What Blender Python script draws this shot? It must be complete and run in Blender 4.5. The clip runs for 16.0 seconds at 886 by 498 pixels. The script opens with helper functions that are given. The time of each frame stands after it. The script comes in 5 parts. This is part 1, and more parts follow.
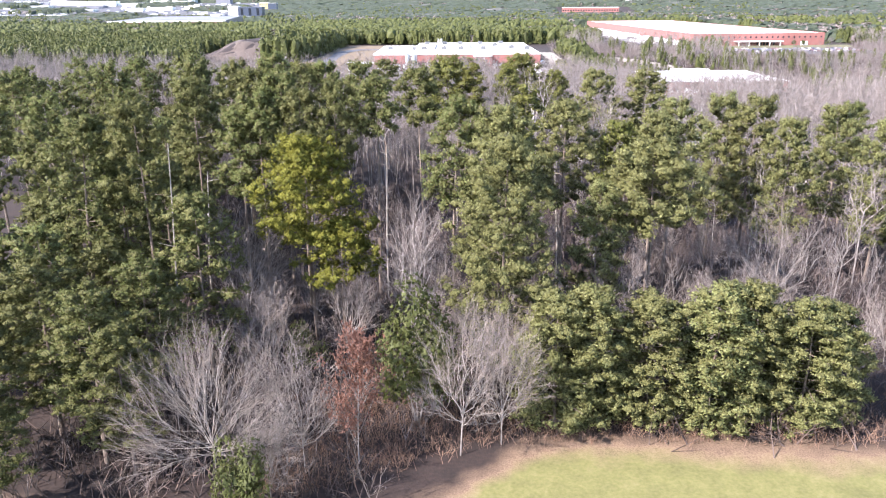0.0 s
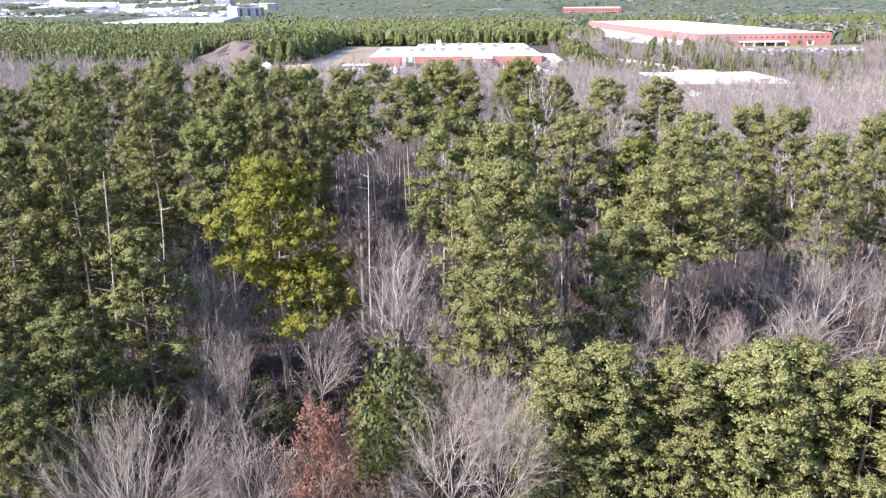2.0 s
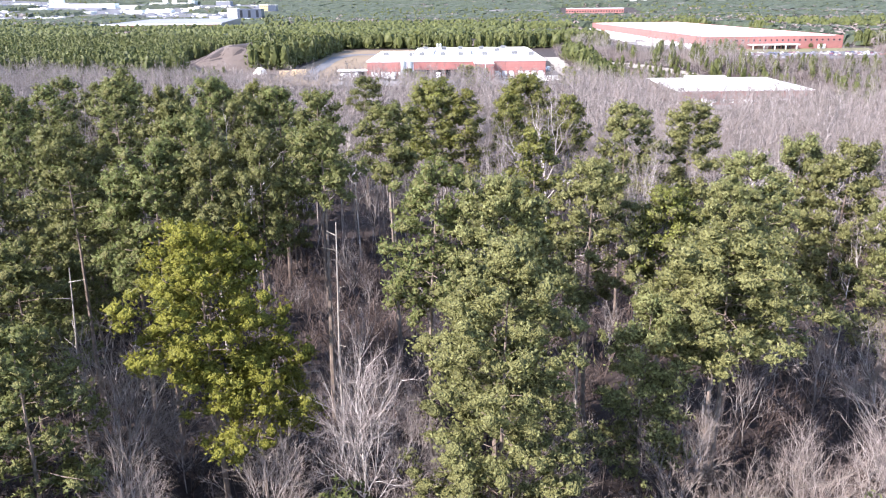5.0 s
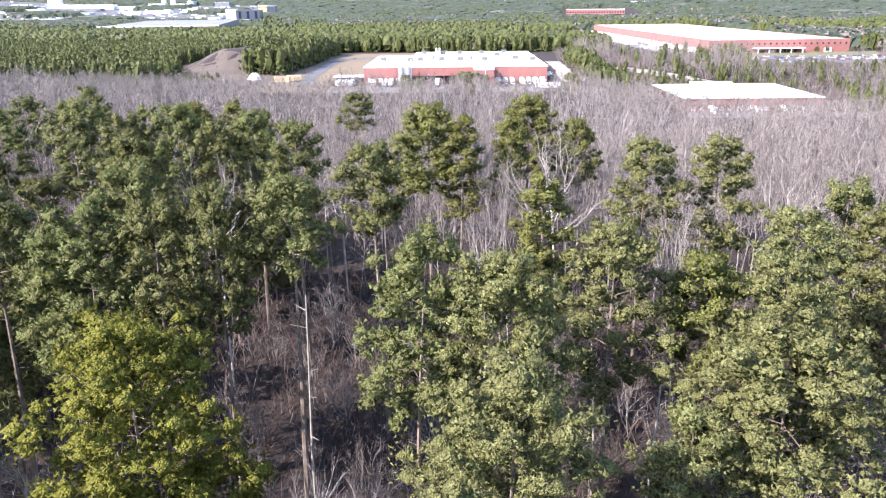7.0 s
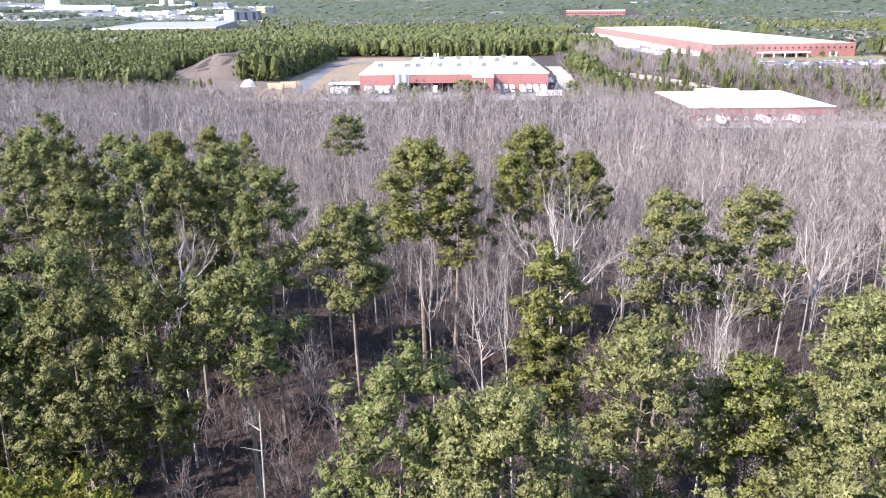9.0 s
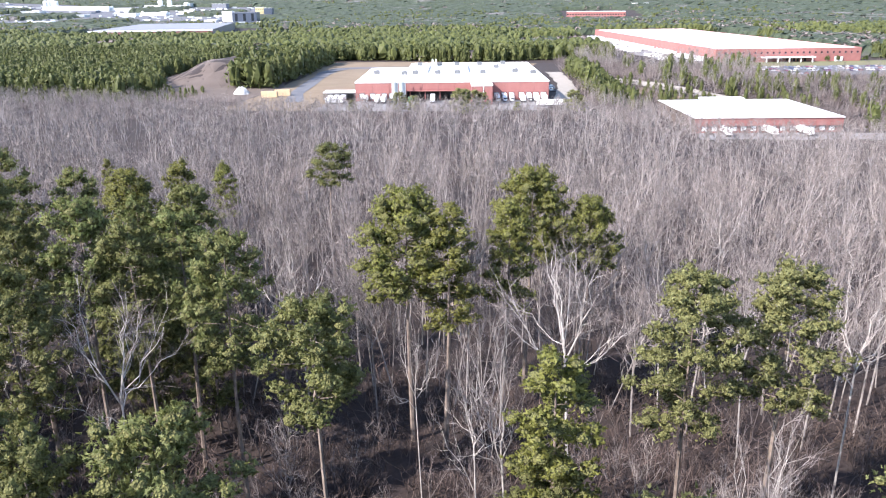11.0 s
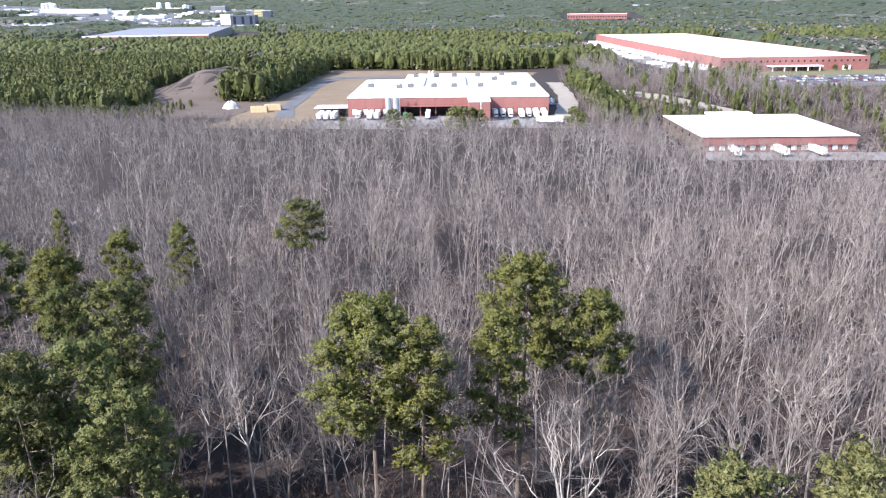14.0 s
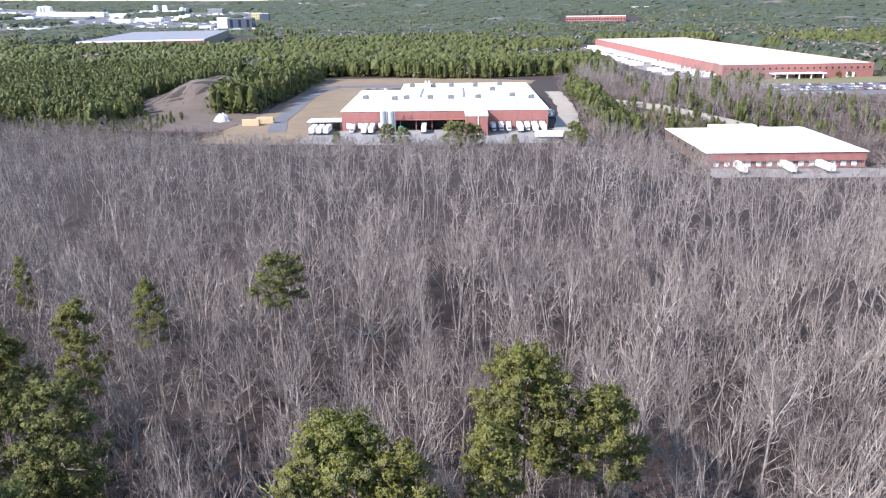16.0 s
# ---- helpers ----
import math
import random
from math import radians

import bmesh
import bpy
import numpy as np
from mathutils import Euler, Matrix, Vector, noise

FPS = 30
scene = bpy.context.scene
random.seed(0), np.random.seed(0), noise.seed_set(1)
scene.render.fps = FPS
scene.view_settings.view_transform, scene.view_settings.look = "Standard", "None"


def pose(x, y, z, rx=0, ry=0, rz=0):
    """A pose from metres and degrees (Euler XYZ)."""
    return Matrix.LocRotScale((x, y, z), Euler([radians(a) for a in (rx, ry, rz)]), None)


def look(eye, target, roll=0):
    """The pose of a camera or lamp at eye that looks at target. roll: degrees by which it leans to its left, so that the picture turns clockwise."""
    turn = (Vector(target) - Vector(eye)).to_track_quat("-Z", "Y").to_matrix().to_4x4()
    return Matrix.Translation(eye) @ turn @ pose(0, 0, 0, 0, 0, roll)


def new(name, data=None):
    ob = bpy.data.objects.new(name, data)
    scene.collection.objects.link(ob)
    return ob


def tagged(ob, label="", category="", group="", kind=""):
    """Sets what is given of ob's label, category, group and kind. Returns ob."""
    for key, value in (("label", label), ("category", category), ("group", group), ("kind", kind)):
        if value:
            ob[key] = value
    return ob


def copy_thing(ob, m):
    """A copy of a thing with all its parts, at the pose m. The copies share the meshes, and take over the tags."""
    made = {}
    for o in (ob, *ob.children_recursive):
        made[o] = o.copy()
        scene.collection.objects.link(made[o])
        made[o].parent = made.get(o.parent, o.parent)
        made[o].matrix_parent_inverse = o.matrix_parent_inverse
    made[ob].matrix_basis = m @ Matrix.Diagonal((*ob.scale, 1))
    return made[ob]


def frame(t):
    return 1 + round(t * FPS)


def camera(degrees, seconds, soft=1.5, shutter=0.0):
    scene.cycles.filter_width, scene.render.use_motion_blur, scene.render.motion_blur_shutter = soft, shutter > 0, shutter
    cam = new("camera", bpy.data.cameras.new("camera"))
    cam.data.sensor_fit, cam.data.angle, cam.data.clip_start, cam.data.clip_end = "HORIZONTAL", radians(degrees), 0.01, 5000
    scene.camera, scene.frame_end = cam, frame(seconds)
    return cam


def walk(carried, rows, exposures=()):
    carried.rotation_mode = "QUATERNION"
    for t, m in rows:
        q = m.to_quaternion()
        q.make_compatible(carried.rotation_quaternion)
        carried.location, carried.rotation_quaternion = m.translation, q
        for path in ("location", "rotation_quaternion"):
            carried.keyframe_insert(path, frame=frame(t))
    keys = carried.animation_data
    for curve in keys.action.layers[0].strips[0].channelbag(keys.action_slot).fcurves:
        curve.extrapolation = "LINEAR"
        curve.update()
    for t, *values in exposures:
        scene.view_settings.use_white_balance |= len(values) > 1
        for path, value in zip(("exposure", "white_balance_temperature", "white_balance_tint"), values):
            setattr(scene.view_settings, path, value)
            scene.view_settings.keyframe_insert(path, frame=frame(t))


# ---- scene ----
cam = camera(60.0, 16.0, 1.2)
PATH = [
    (0.0, (0.104, -1.451, 47.185), (-0.686, 8.028, 44.098), -0.46),
    (1.0, (0.269, 6.322, 47.285), (-0.525, 15.800, 44.198), -0.52),
    (2.0, (0.422, 13.789, 47.264), (-0.384, 23.266, 44.178), -0.58),
    (3.0, (0.488, 21.165, 47.394), (-0.330, 30.643, 44.311), -0.61),
    (4.0, (0.439, 28.561, 47.810), (-0.390, 38.039, 44.730), -0.63),
    (5.0, (0.283, 36.012, 48.554), (-0.553, 45.490, 45.476), -0.64),
    (6.0, (0.054, 43.504, 49.605), (-0.785, 52.981, 46.528), -0.65),
    (7.0, (-0.194, 50.993, 50.910), (-1.032, 60.471, 47.834), -0.65),
    (8.0, (-0.403, 58.432, 52.407), (-1.238, 67.910, 49.331), -0.64),
    (9.0, (-0.514, 65.773, 54.043), (-1.346, 75.251, 50.966), -0.64),
    (10.0, (-0.484, 72.990, 55.784), (-1.315, 82.469, 52.706), -0.64),
    (11.0, (-0.291, 80.079, 57.621), (-1.123, 89.557, 54.542), -0.65),
    (12.0, (0.055, 87.061, 59.572), (-0.781, 96.538, 56.493), -0.66),
    (13.0, (0.502, 93.986, 61.674), (-0.339, 103.463, 58.597), -0.69),
    (14.0, (0.945, 100.925, 63.975), (0.099, 110.403, 60.899), -0.73),
    (15.0, (1.218, 107.964, 66.512), (0.372, 117.443, 63.439), -0.78),
    (16.0, (1.083, 115.192, 69.292), (0.250, 124.673, 66.224), -0.86),
]
walk(cam, [(t, look(eye, target, roll)) for t, eye, target, roll in PATH], [(0.0, 1.88, 6600, 19), (8.5, 1.8, 6500, 18), (13.0, 1.45, 6450, 15), (16.0, 1.28, 6400, 15)])

# ---- light ----
SUN_EL, SUN_ROT = radians(39), radians(235)
world = bpy.data.worlds.new("sky")
scene.world = world
world.use_nodes = True
wn = world.node_tree
sky = wn.nodes.new("ShaderNodeTexSky")
sky.sky_type, sky.sun_disc, sky.sun_elevation, sky.sun_rotation = "NISHITA", False, SUN_EL, SUN_ROT
sky.air_density, sky.dust_density = 1.0, 0.4
wn.nodes["Background"].inputs["Strength"].default_value = 0.15
wn.links.new(sky.outputs[0], wn.nodes["Background"].inputs["Color"])
sun = new("sun", bpy.data.lights.new("sun", "SUN"))
sun.data.energy, sun.data.angle, sun.data.color = 4.4, radians(0.5), (1.0, 0.96, 0.91)
sun.matrix_world = look((-50, -35, 49), (0, 0, 0))

# ---- materials ----
def material(name, build, rough=0.85):
    m = bpy.data.materials.new(name)
    m.use_nodes = True
    n, l = m.node_tree.nodes, m.node_tree.links
    b = n["Principled BSDF"]
    b.inputs["Roughness"].default_value = rough
    build(n, l, b)
    return m


def ramp(n, l, fac, stops):
    r = n.new("ShaderNodeValToRGB")
    e = r.color_ramp.elements
    while len(e) < len(stops):
        e.new(0.5)
    for k, (p, c) in zip(e, stops):
        k.position, k.color = p, (*c, 1)
    l.new(fac, r.inputs[0])
    return r.outputs[0]


def noise_at(n, l, scale, detail=4.0, coord="Object", rough=0.6):
    c = n.new("ShaderNodeTexCoord")
    t = n.new("ShaderNodeTexNoise")
    t.inputs["Scale"].default_value, t.inputs["Detail"].default_value, t.inputs["Roughness"].default_value = scale, detail, rough
    l.new(c.outputs[coord], t.inputs["Vector"])
    return t.outputs["Fac"]


def mixed(n, l, fac, a, b, mode="MIX"):
    m = n.new("ShaderNodeMix")
    m.data_type, m.blend_type = "RGBA", mode
    for socket, v in ((m.inputs[0], fac), (m.inputs[6], a), (m.inputs[7], b)):
        if isinstance(v, (int, float)):
            socket.default_value = v
        elif isinstance(v, tuple):
            socket.default_value = (*v, 1)
        else:
            l.new(v, socket)
    return m.outputs[2]


def bumped(n, l, b, height, strength=0.4, distance=0.05):
    k = n.new("ShaderNodeBump")
    k.inputs["Strength"].default_value, k.inputs["Distance"].default_value = strength, distance
    l.new(height, k.inputs["Height"])
    l.new(k.outputs[0], b.inputs["Normal"])


def weathered(name, base, dirt, scale=0.3, rough=0.8, bump=0.3, metal=0.0, fine=6.0):
    def build(n, l, b):
        b.inputs["Metallic"].default_value = metal
        broad, grain = noise_at(n, l, scale, 5), noise_at(n, l, fine, 3)
        c = ramp(n, l, broad, [(0.35, base), (0.75, dirt)])
        c = mixed(n, l, 0.25, c, ramp(n, l, grain, [(0.3, tuple(0.6 * v for v in base)), (0.7, tuple(min(1, 1.2 * v) for v in base))]))
        l.new(c, b.inputs["Base Color"])
        bumped(n, l, b, grain, bump, 0.02)
    return material(name, build, rough)


def leafy(name, tones, thin=0.35, hue=0.04, value=0.35):
    """Foliage: tone varies from clump to clump and from tree to tree, and light passes through."""
    def build(n, l, b):
        g, o = n.new("ShaderNodeNewGeometry"), n.new("ShaderNodeObjectInfo")
        c = ramp(n, l, g.outputs["Random Per Island"], [(0.0, tones[0]), (0.55, tones[1]), (1.0, tones[2])])
        patch = noise_at(n, l, 0.35, 2)
        c = mixed(n, l, 0.45, c, ramp(n, l, patch, [(0.35, tones[0]), (0.65, tones[2])]))
        h = n.new("ShaderNodeHueSaturation")
        for out, low, high, socket in (("Random", 0.5 - hue, 0.5 + hue, "Hue"), ("Random", 1 - value, 1 + value, "Value")):
            r = n.new("ShaderNodeMapRange")
            r.inputs[3].default_value, r.inputs[4].default_value = low, high
            l.new(o.outputs[out], r.inputs[0])
            l.new(r.outputs[0], h.inputs[socket])
        l.new(c, h.inputs["Color"])
        t, mix = n.new("ShaderNodeBsdfTranslucent"), n.new("ShaderNodeMixShader")
        l.new(h.outputs[0], b.inputs["Base Color"])
        l.new(h.outputs[0], t.inputs["Color"])
        b.inputs["Specular IOR Level"].default_value = 0.25
        mix.inputs[0].default_value = thin
        l.new(b.outputs[0], mix.inputs[1])
        l.new(t.outputs[0], mix.inputs[2])
        l.new(mix.outputs[0], n["Material Output"].inputs["Surface"])
    return material(name, build, 0.6)


def bark(name, dark, light, low=0.4, high=0.65):
    def build(n, l, b):
        o = n.new("ShaderNodeObjectInfo")
        c = ramp(n, l, noise_at(n, l, 0.8, 6), [(low, dark), (high, light)])
        c = mixed(n, l, 0.35, c, ramp(n, l, o.outputs["Random"], [(0, dark), (1, light)]))
        l.new(c, b.inputs["Base Color"])
        bumped(n, l, b, noise_at(n, l, 9, 4), 0.6, 0.03)
    return material(name, build, 0.9)


def twiggy(name, tones):
    """Fine twigs: each twig takes one of a few greys and browns."""
    def build(n, l, b):
        g, o = n.new("ShaderNodeNewGeometry"), n.new("ShaderNodeObjectInfo")
        c = ramp(n, l, g.outputs["Random Per Island"], [(0.0, tones[0]), (0.5, tones[1]), (1.0, tones[2])])
        c = mixed(n, l, 0.55, c, ramp(n, l, noise_at(n, l, 0.13, 2), [(0.38, tones[0]), (0.62, tones[2])]))
        c = mixed(n, l, 0.3, c, ramp(n, l, o.outputs["Random"], [(0, tones[0]), (1, tones[2])]))
        c = mixed(n, l, 0.6, c, ramp(n, l, noise_at(n, l, 0.035, 3), [(0.36, (0.72, 0.68, 0.66)), (0.5, (1.0, 0.96, 0.95)), (0.64, (1.0, 0.88, 0.84))]), "MULTIPLY")
        l.new(c, b.inputs["Base Color"])
        b.inputs["Specular IOR Level"].default_value = 0.2
    return material(name, build, 0.85)


def ground_build(n, l, b):
    grain, clods, broad = noise_at(n, l, 2.2, 6), noise_at(n, l, 0.35, 5), noise_at(n, l, 0.02, 4)
    # litter set far below dry leaves' tone, to hold the shade of dense twigs
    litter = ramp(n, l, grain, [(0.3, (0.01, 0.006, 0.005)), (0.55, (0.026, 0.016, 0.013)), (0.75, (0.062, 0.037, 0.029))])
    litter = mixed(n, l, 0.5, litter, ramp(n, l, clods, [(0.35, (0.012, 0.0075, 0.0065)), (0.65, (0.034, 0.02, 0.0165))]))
    dry = ramp(n, l, clods, [(0.3, (0.12, 0.07, 0.045)), (0.6, (0.19, 0.12, 0.075)), (0.8, (0.25, 0.18, 0.11))])
    dry = mixed(n, l, 0.45, dry, ramp(n, l, noise_at(n, l, 6.0, 4), [(0.35, (0.06, 0.032, 0.022)), (0.65, (0.34, 0.25, 0.17))]))
    green = ramp(n, l, clods, [(0.3, (0.085, 0.09, 0.024)), (0.55, (0.135, 0.135, 0.04)), (0.8, (0.21, 0.18, 0.08))])
    green = mixed(n, l, 0.3, green, ramp(n, l, grain, [(0.3, (0.09, 0.088, 0.025)), (0.7, (0.28, 0.24, 0.12))]))
    # signed distance to the field's uneven edge, in metres
    c, s, m = n.new("ShaderNodeTexCoord"), n.new("ShaderNodeSeparateXYZ"), n.new("ShaderNodeMath")
    l.new(c.outputs["Object"], s.inputs[0])
    bend, wob = n.new("ShaderNodeMapRange"), n.new("ShaderNodeMath")
    bend.interpolation_type = "SMOOTHSTEP"
    for k, v in zip((1, 2, 3, 4), (-14, 8, 59, 75)):
        bend.inputs[k].default_value = v
    l.new(s.outputs[0], bend.inputs[0])
    m.operation = "SUBTRACT"
    l.new(bend.outputs[0], m.inputs[0])
    l.new(s.outputs[1], m.inputs[1])
    wob.operation = "MULTIPLY_ADD"
    wob.inputs[1].default_value, wob.inputs[2].default_value = 9.0, -4.5
    l.new(noise_at(n, l, 0.12, 4), wob.inputs[0])
    edge = n.new("ShaderNodeMath")
    l.new(m.outputs[0], edge.inputs[0])
    l.new(wob.outputs[0], edge.inputs[1])
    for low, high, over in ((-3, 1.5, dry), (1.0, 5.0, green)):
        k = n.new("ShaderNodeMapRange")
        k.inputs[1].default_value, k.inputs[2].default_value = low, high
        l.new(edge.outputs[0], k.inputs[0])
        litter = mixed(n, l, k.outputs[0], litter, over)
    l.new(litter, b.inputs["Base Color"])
    bumped(n, l, b, grain, 0.7, 0.08)


def panel_build(base, dirt):
    """Painted brick-red wall panels: paint fades a little from panel to panel and in streaks."""
    def build(n, l, b):
        o = n.new("ShaderNodeObjectInfo")
        c = ramp(n, l, noise_at(n, l, 0.25, 5), [(0.35, base), (0.7, dirt)])
        c = mixed(n, l, 0.2, c, ramp(n, l, o.outputs["Random"], [(0, tuple(0.8 * v for v in base)), (1, tuple(1.15 * v for v in base))]))
        l.new(c, b.inputs["Base Color"])
        bumped(n, l, b, noise_at(n, l, 5, 3), 0.3, 0.02)
    return build


def plain(name, colour, rough=0.5, metal=0.0):
    def build(n, l, b):
        g = noise_at(n, l, 3.0, 3)
        l.new(ramp(n, l, g, [(0.3, tuple(0.85 * v for v in colour)), (0.7, colour)]), b.inputs["Base Color"])
        b.inputs["Metallic"].default_value = metal
    return material(name, build, rough)


def vehicle_build(n, l, b):
    o = n.new("ShaderNodeObjectInfo")
    r = ramp(n, l, o.outputs["Random"], [(0.0, (0.02, 0.02, 0.025)), (0.2, (0.6, 0.6, 0.6)), (0.4, (0.12, 0.14, 0.18)), (0.55, (0.75, 0.75, 0.74)),
                                         (0.7, (0.25, 0.03, 0.03)), (0.85, (0.04, 0.07, 0.16)), (1.0, (0.4, 0.4, 0.42))])
    l.new(r, b.inputs["Base Color"])
    b.inputs["Coat Weight"].default_value = 0.5


def shaded_inner_needles(tip, mid, gap):
    """Needle brushes deep in a crown: pale tips about a hand's length apart, shaded gaps painted dark."""
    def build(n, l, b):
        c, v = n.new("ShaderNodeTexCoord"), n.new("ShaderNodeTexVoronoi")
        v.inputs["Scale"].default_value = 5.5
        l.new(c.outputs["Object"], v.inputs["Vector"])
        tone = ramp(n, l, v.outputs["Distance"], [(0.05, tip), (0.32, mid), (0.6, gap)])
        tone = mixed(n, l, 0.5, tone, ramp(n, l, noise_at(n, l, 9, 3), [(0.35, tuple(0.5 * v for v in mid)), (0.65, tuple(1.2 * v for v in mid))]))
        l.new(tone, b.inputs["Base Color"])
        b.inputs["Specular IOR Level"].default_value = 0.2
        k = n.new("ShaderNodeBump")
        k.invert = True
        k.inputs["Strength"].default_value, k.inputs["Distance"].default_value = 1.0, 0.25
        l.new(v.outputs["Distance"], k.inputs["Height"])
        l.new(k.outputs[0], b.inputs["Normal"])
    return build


M_GROUND = material("shade_darkened_litter_and_grass", ground_build, 0.95)
M_PINE = leafy("pine_needles", ((0.104, 0.12, 0.041), (0.145, 0.162, 0.057), (0.195, 0.21, 0.078)), 0.4, 0.016, 0.24)
M_INNER = material("shaded_inner_needles", shaded_inner_needles((0.24, 0.238, 0.09), (0.15, 0.15, 0.056), (0.04, 0.042, 0.018)), 0.9)
M_INNER_YELLOW = material("shaded_inner_yellow_needles", shaded_inner_needles((0.25, 0.247, 0.036), (0.16, 0.158, 0.024), (0.045, 0.047, 0.012)), 0.9)
# young pines' grey-green, also painting extra brightness onto taller pines to the east
M_PINE_YOUNG_LIT = leafy("young_and_brightened_needles", ((0.2, 0.212, 0.086), (0.25, 0.26, 0.108), (0.3, 0.306, 0.13)), 0.45, 0.01, 0.14)
M_PINE_OLIVE = leafy("olive_pine_needles", ((0.14, 0.152, 0.038), (0.19, 0.2, 0.052), (0.25, 0.257, 0.074)), 0.4, 0.01, 0.12)
M_PINE_YELLOW = leafy("yellowish_pine_needles", ((0.14, 0.146, 0.024), (0.19, 0.193, 0.034), (0.245, 0.243, 0.048)), 0.4, 0.005, 0.05)
M_PINE_FAR = leafy("plantation_needles", ((0.04, 0.049, 0.016), (0.08, 0.092, 0.028), (0.118, 0.13, 0.04)), 0.25, 0.0, 0.0)
M_RED = leafy("dry_red_leaves", ((0.12, 0.05, 0.038), (0.21, 0.1, 0.078), (0.3, 0.165, 0.13)), 0.3, 0.01, 0.1)
M_SHRUB = leafy("evergreen_shrub_leaves", ((0.045, 0.058, 0.018), (0.095, 0.112, 0.034), (0.155, 0.17, 0.06)), 0.3, 0.012, 0.15)
def canopy_build(n, l, b):
    patches, crowns = noise_at(n, l, 0.006, 4), noise_at(n, l, 0.12, 3)
    green = ramp(n, l, crowns, [(0.3, (0.018, 0.027, 0.014)), (0.7, (0.05, 0.066, 0.034))])
    grey = ramp(n, l, crowns, [(0.3, (0.075, 0.068, 0.066)), (0.7, (0.18, 0.165, 0.165))])
    l.new(mixed(n, l, ramp(n, l, patches, [(0.6, (0, 0, 0)), (0.7, (1, 1, 1))]), green, grey), b.inputs["Base Color"])
    bumped(n, l, b, noise_at(n, l, 0.4, 4), 0.8, 1.2)


M_CANOPY = material("woodland_canopy", canopy_build, 0.9)
M_PINE_BARK = bark("pine_bark", (0.085, 0.062, 0.05), (0.25, 0.2, 0.165))
M_BARK = bark("grey_bark", (0.12, 0.105, 0.1), (0.32, 0.29, 0.275))
M_LIMB = bark("ash_grey_limbs", (0.12, 0.103, 0.094), (0.42, 0.375, 0.35))
M_DEAD = bark("bleached_wood", (0.15, 0.13, 0.112), (0.42, 0.385, 0.345))
M_WHITE_BARK = bark("pale_bark", (0.16, 0.14, 0.125), (0.46, 0.42, 0.385), 0.35, 0.55)
M_TWIG = twiggy("grey_twigs", ((0.05, 0.041, 0.039), (0.13, 0.11, 0.106), (0.27, 0.235, 0.225)))
M_TWIG_PALE = twiggy("pale_grey_twigs", ((0.14, 0.117, 0.104), (0.22, 0.187, 0.168), (0.32, 0.275, 0.25)))
M_BRUSH = twiggy("brown_brush", ((0.045, 0.033, 0.029), (0.095, 0.071, 0.063), (0.165, 0.13, 0.117)))
M_DRY_BRUSH = twiggy("dry_reddish_brush", ((0.09, 0.05, 0.036), (0.17, 0.105, 0.075), (0.27, 0.185, 0.135)))
M_WALL = material("brick_red_panel", panel_build((0.25, 0.1, 0.09), (0.31, 0.135, 0.12)), 0.85)
M_ROOF = weathered("white_roof_membrane", (0.8, 0.8, 0.78), (0.68, 0.67, 0.64), 0.06, 0.6, 0.05)
M_GREY_ROOF = weathered("grey_roof", (0.19, 0.2, 0.235), (0.15, 0.155, 0.18), 0.05, 0.8, 0.05)
M_ASPHALT = weathered("worn_asphalt", (0.085, 0.088, 0.1), (0.14, 0.14, 0.15), 0.12, 0.9, 0.3)
M_OLD_ASPHALT = weathered("faded_asphalt", (0.15, 0.153, 0.165), (0.19, 0.19, 0.195), 0.12, 0.9, 0.3)
M_CONCRETE = weathered("pale_concrete", (0.22, 0.215, 0.215), (0.16, 0.155, 0.15), 0.15, 0.9, 0.2)
M_EARTH_AND_DIM_WALL = weathered("bare_earth_and_dim_wall", (0.105, 0.08, 0.066), (0.075, 0.055, 0.043), 0.08, 0.95, 0.5, 0.0, 1.5)
M_TAN = weathered("dry_tan_grass", (0.185, 0.138, 0.09), (0.13, 0.095, 0.06), 0.06, 0.95, 0.5, 0.0, 1.5)
M_GRASS = weathered("winter_lawn", (0.12, 0.12, 0.055), (0.16, 0.14, 0.07), 0.05, 0.95, 0.5, 0.0, 1.5)
M_WHITE = plain("white_painted_metal", (0.8, 0.8, 0.79), 0.45)
M_GREY = plain("grey_metal", (0.15, 0.155, 0.16), 0.5, 0.3)
M_STEEL = plain("pale_galvanised_steel", (0.42, 0.45, 0.47), 0.45, 0.3)
M_DARK = plain("dark_parts_and_recess_shade", (0.015, 0.015, 0.017), 0.6)
M_TYRE = plain("black_rubber", (0.02, 0.02, 0.02), 0.8)
M_GLASS = plain("dark_glass", (0.02, 0.025, 0.035), 0.08)
M_CAR = material("car_paint", vehicle_build, 0.3)
M_WOOD = weathered("raw_lumber", (0.55, 0.42, 0.26), (0.42, 0.31, 0.18), 0.8, 0.8, 0.2)
M_GREEN = plain("green_painted_steel", (0.05, 0.2, 0.12), 0.5)
M_LIME = weathered("white_crushed_stone", (0.5, 0.49, 0.46), (0.38, 0.36, 0.33), 0.5, 0.9, 0.5, 0.0, 2.0)
M_GRAVEL = weathered("pale_gravel", (0.3, 0.275, 0.24), (0.24, 0.21, 0.18), 0.12, 0.95, 0.4)
M_CREAM = plain("cream_wall", (0.5, 0.43, 0.24), 0.8)
M_SLATE = plain("dark_blue_cladding_and_wall_shade", (0.05, 0.065, 0.1), 0.4)


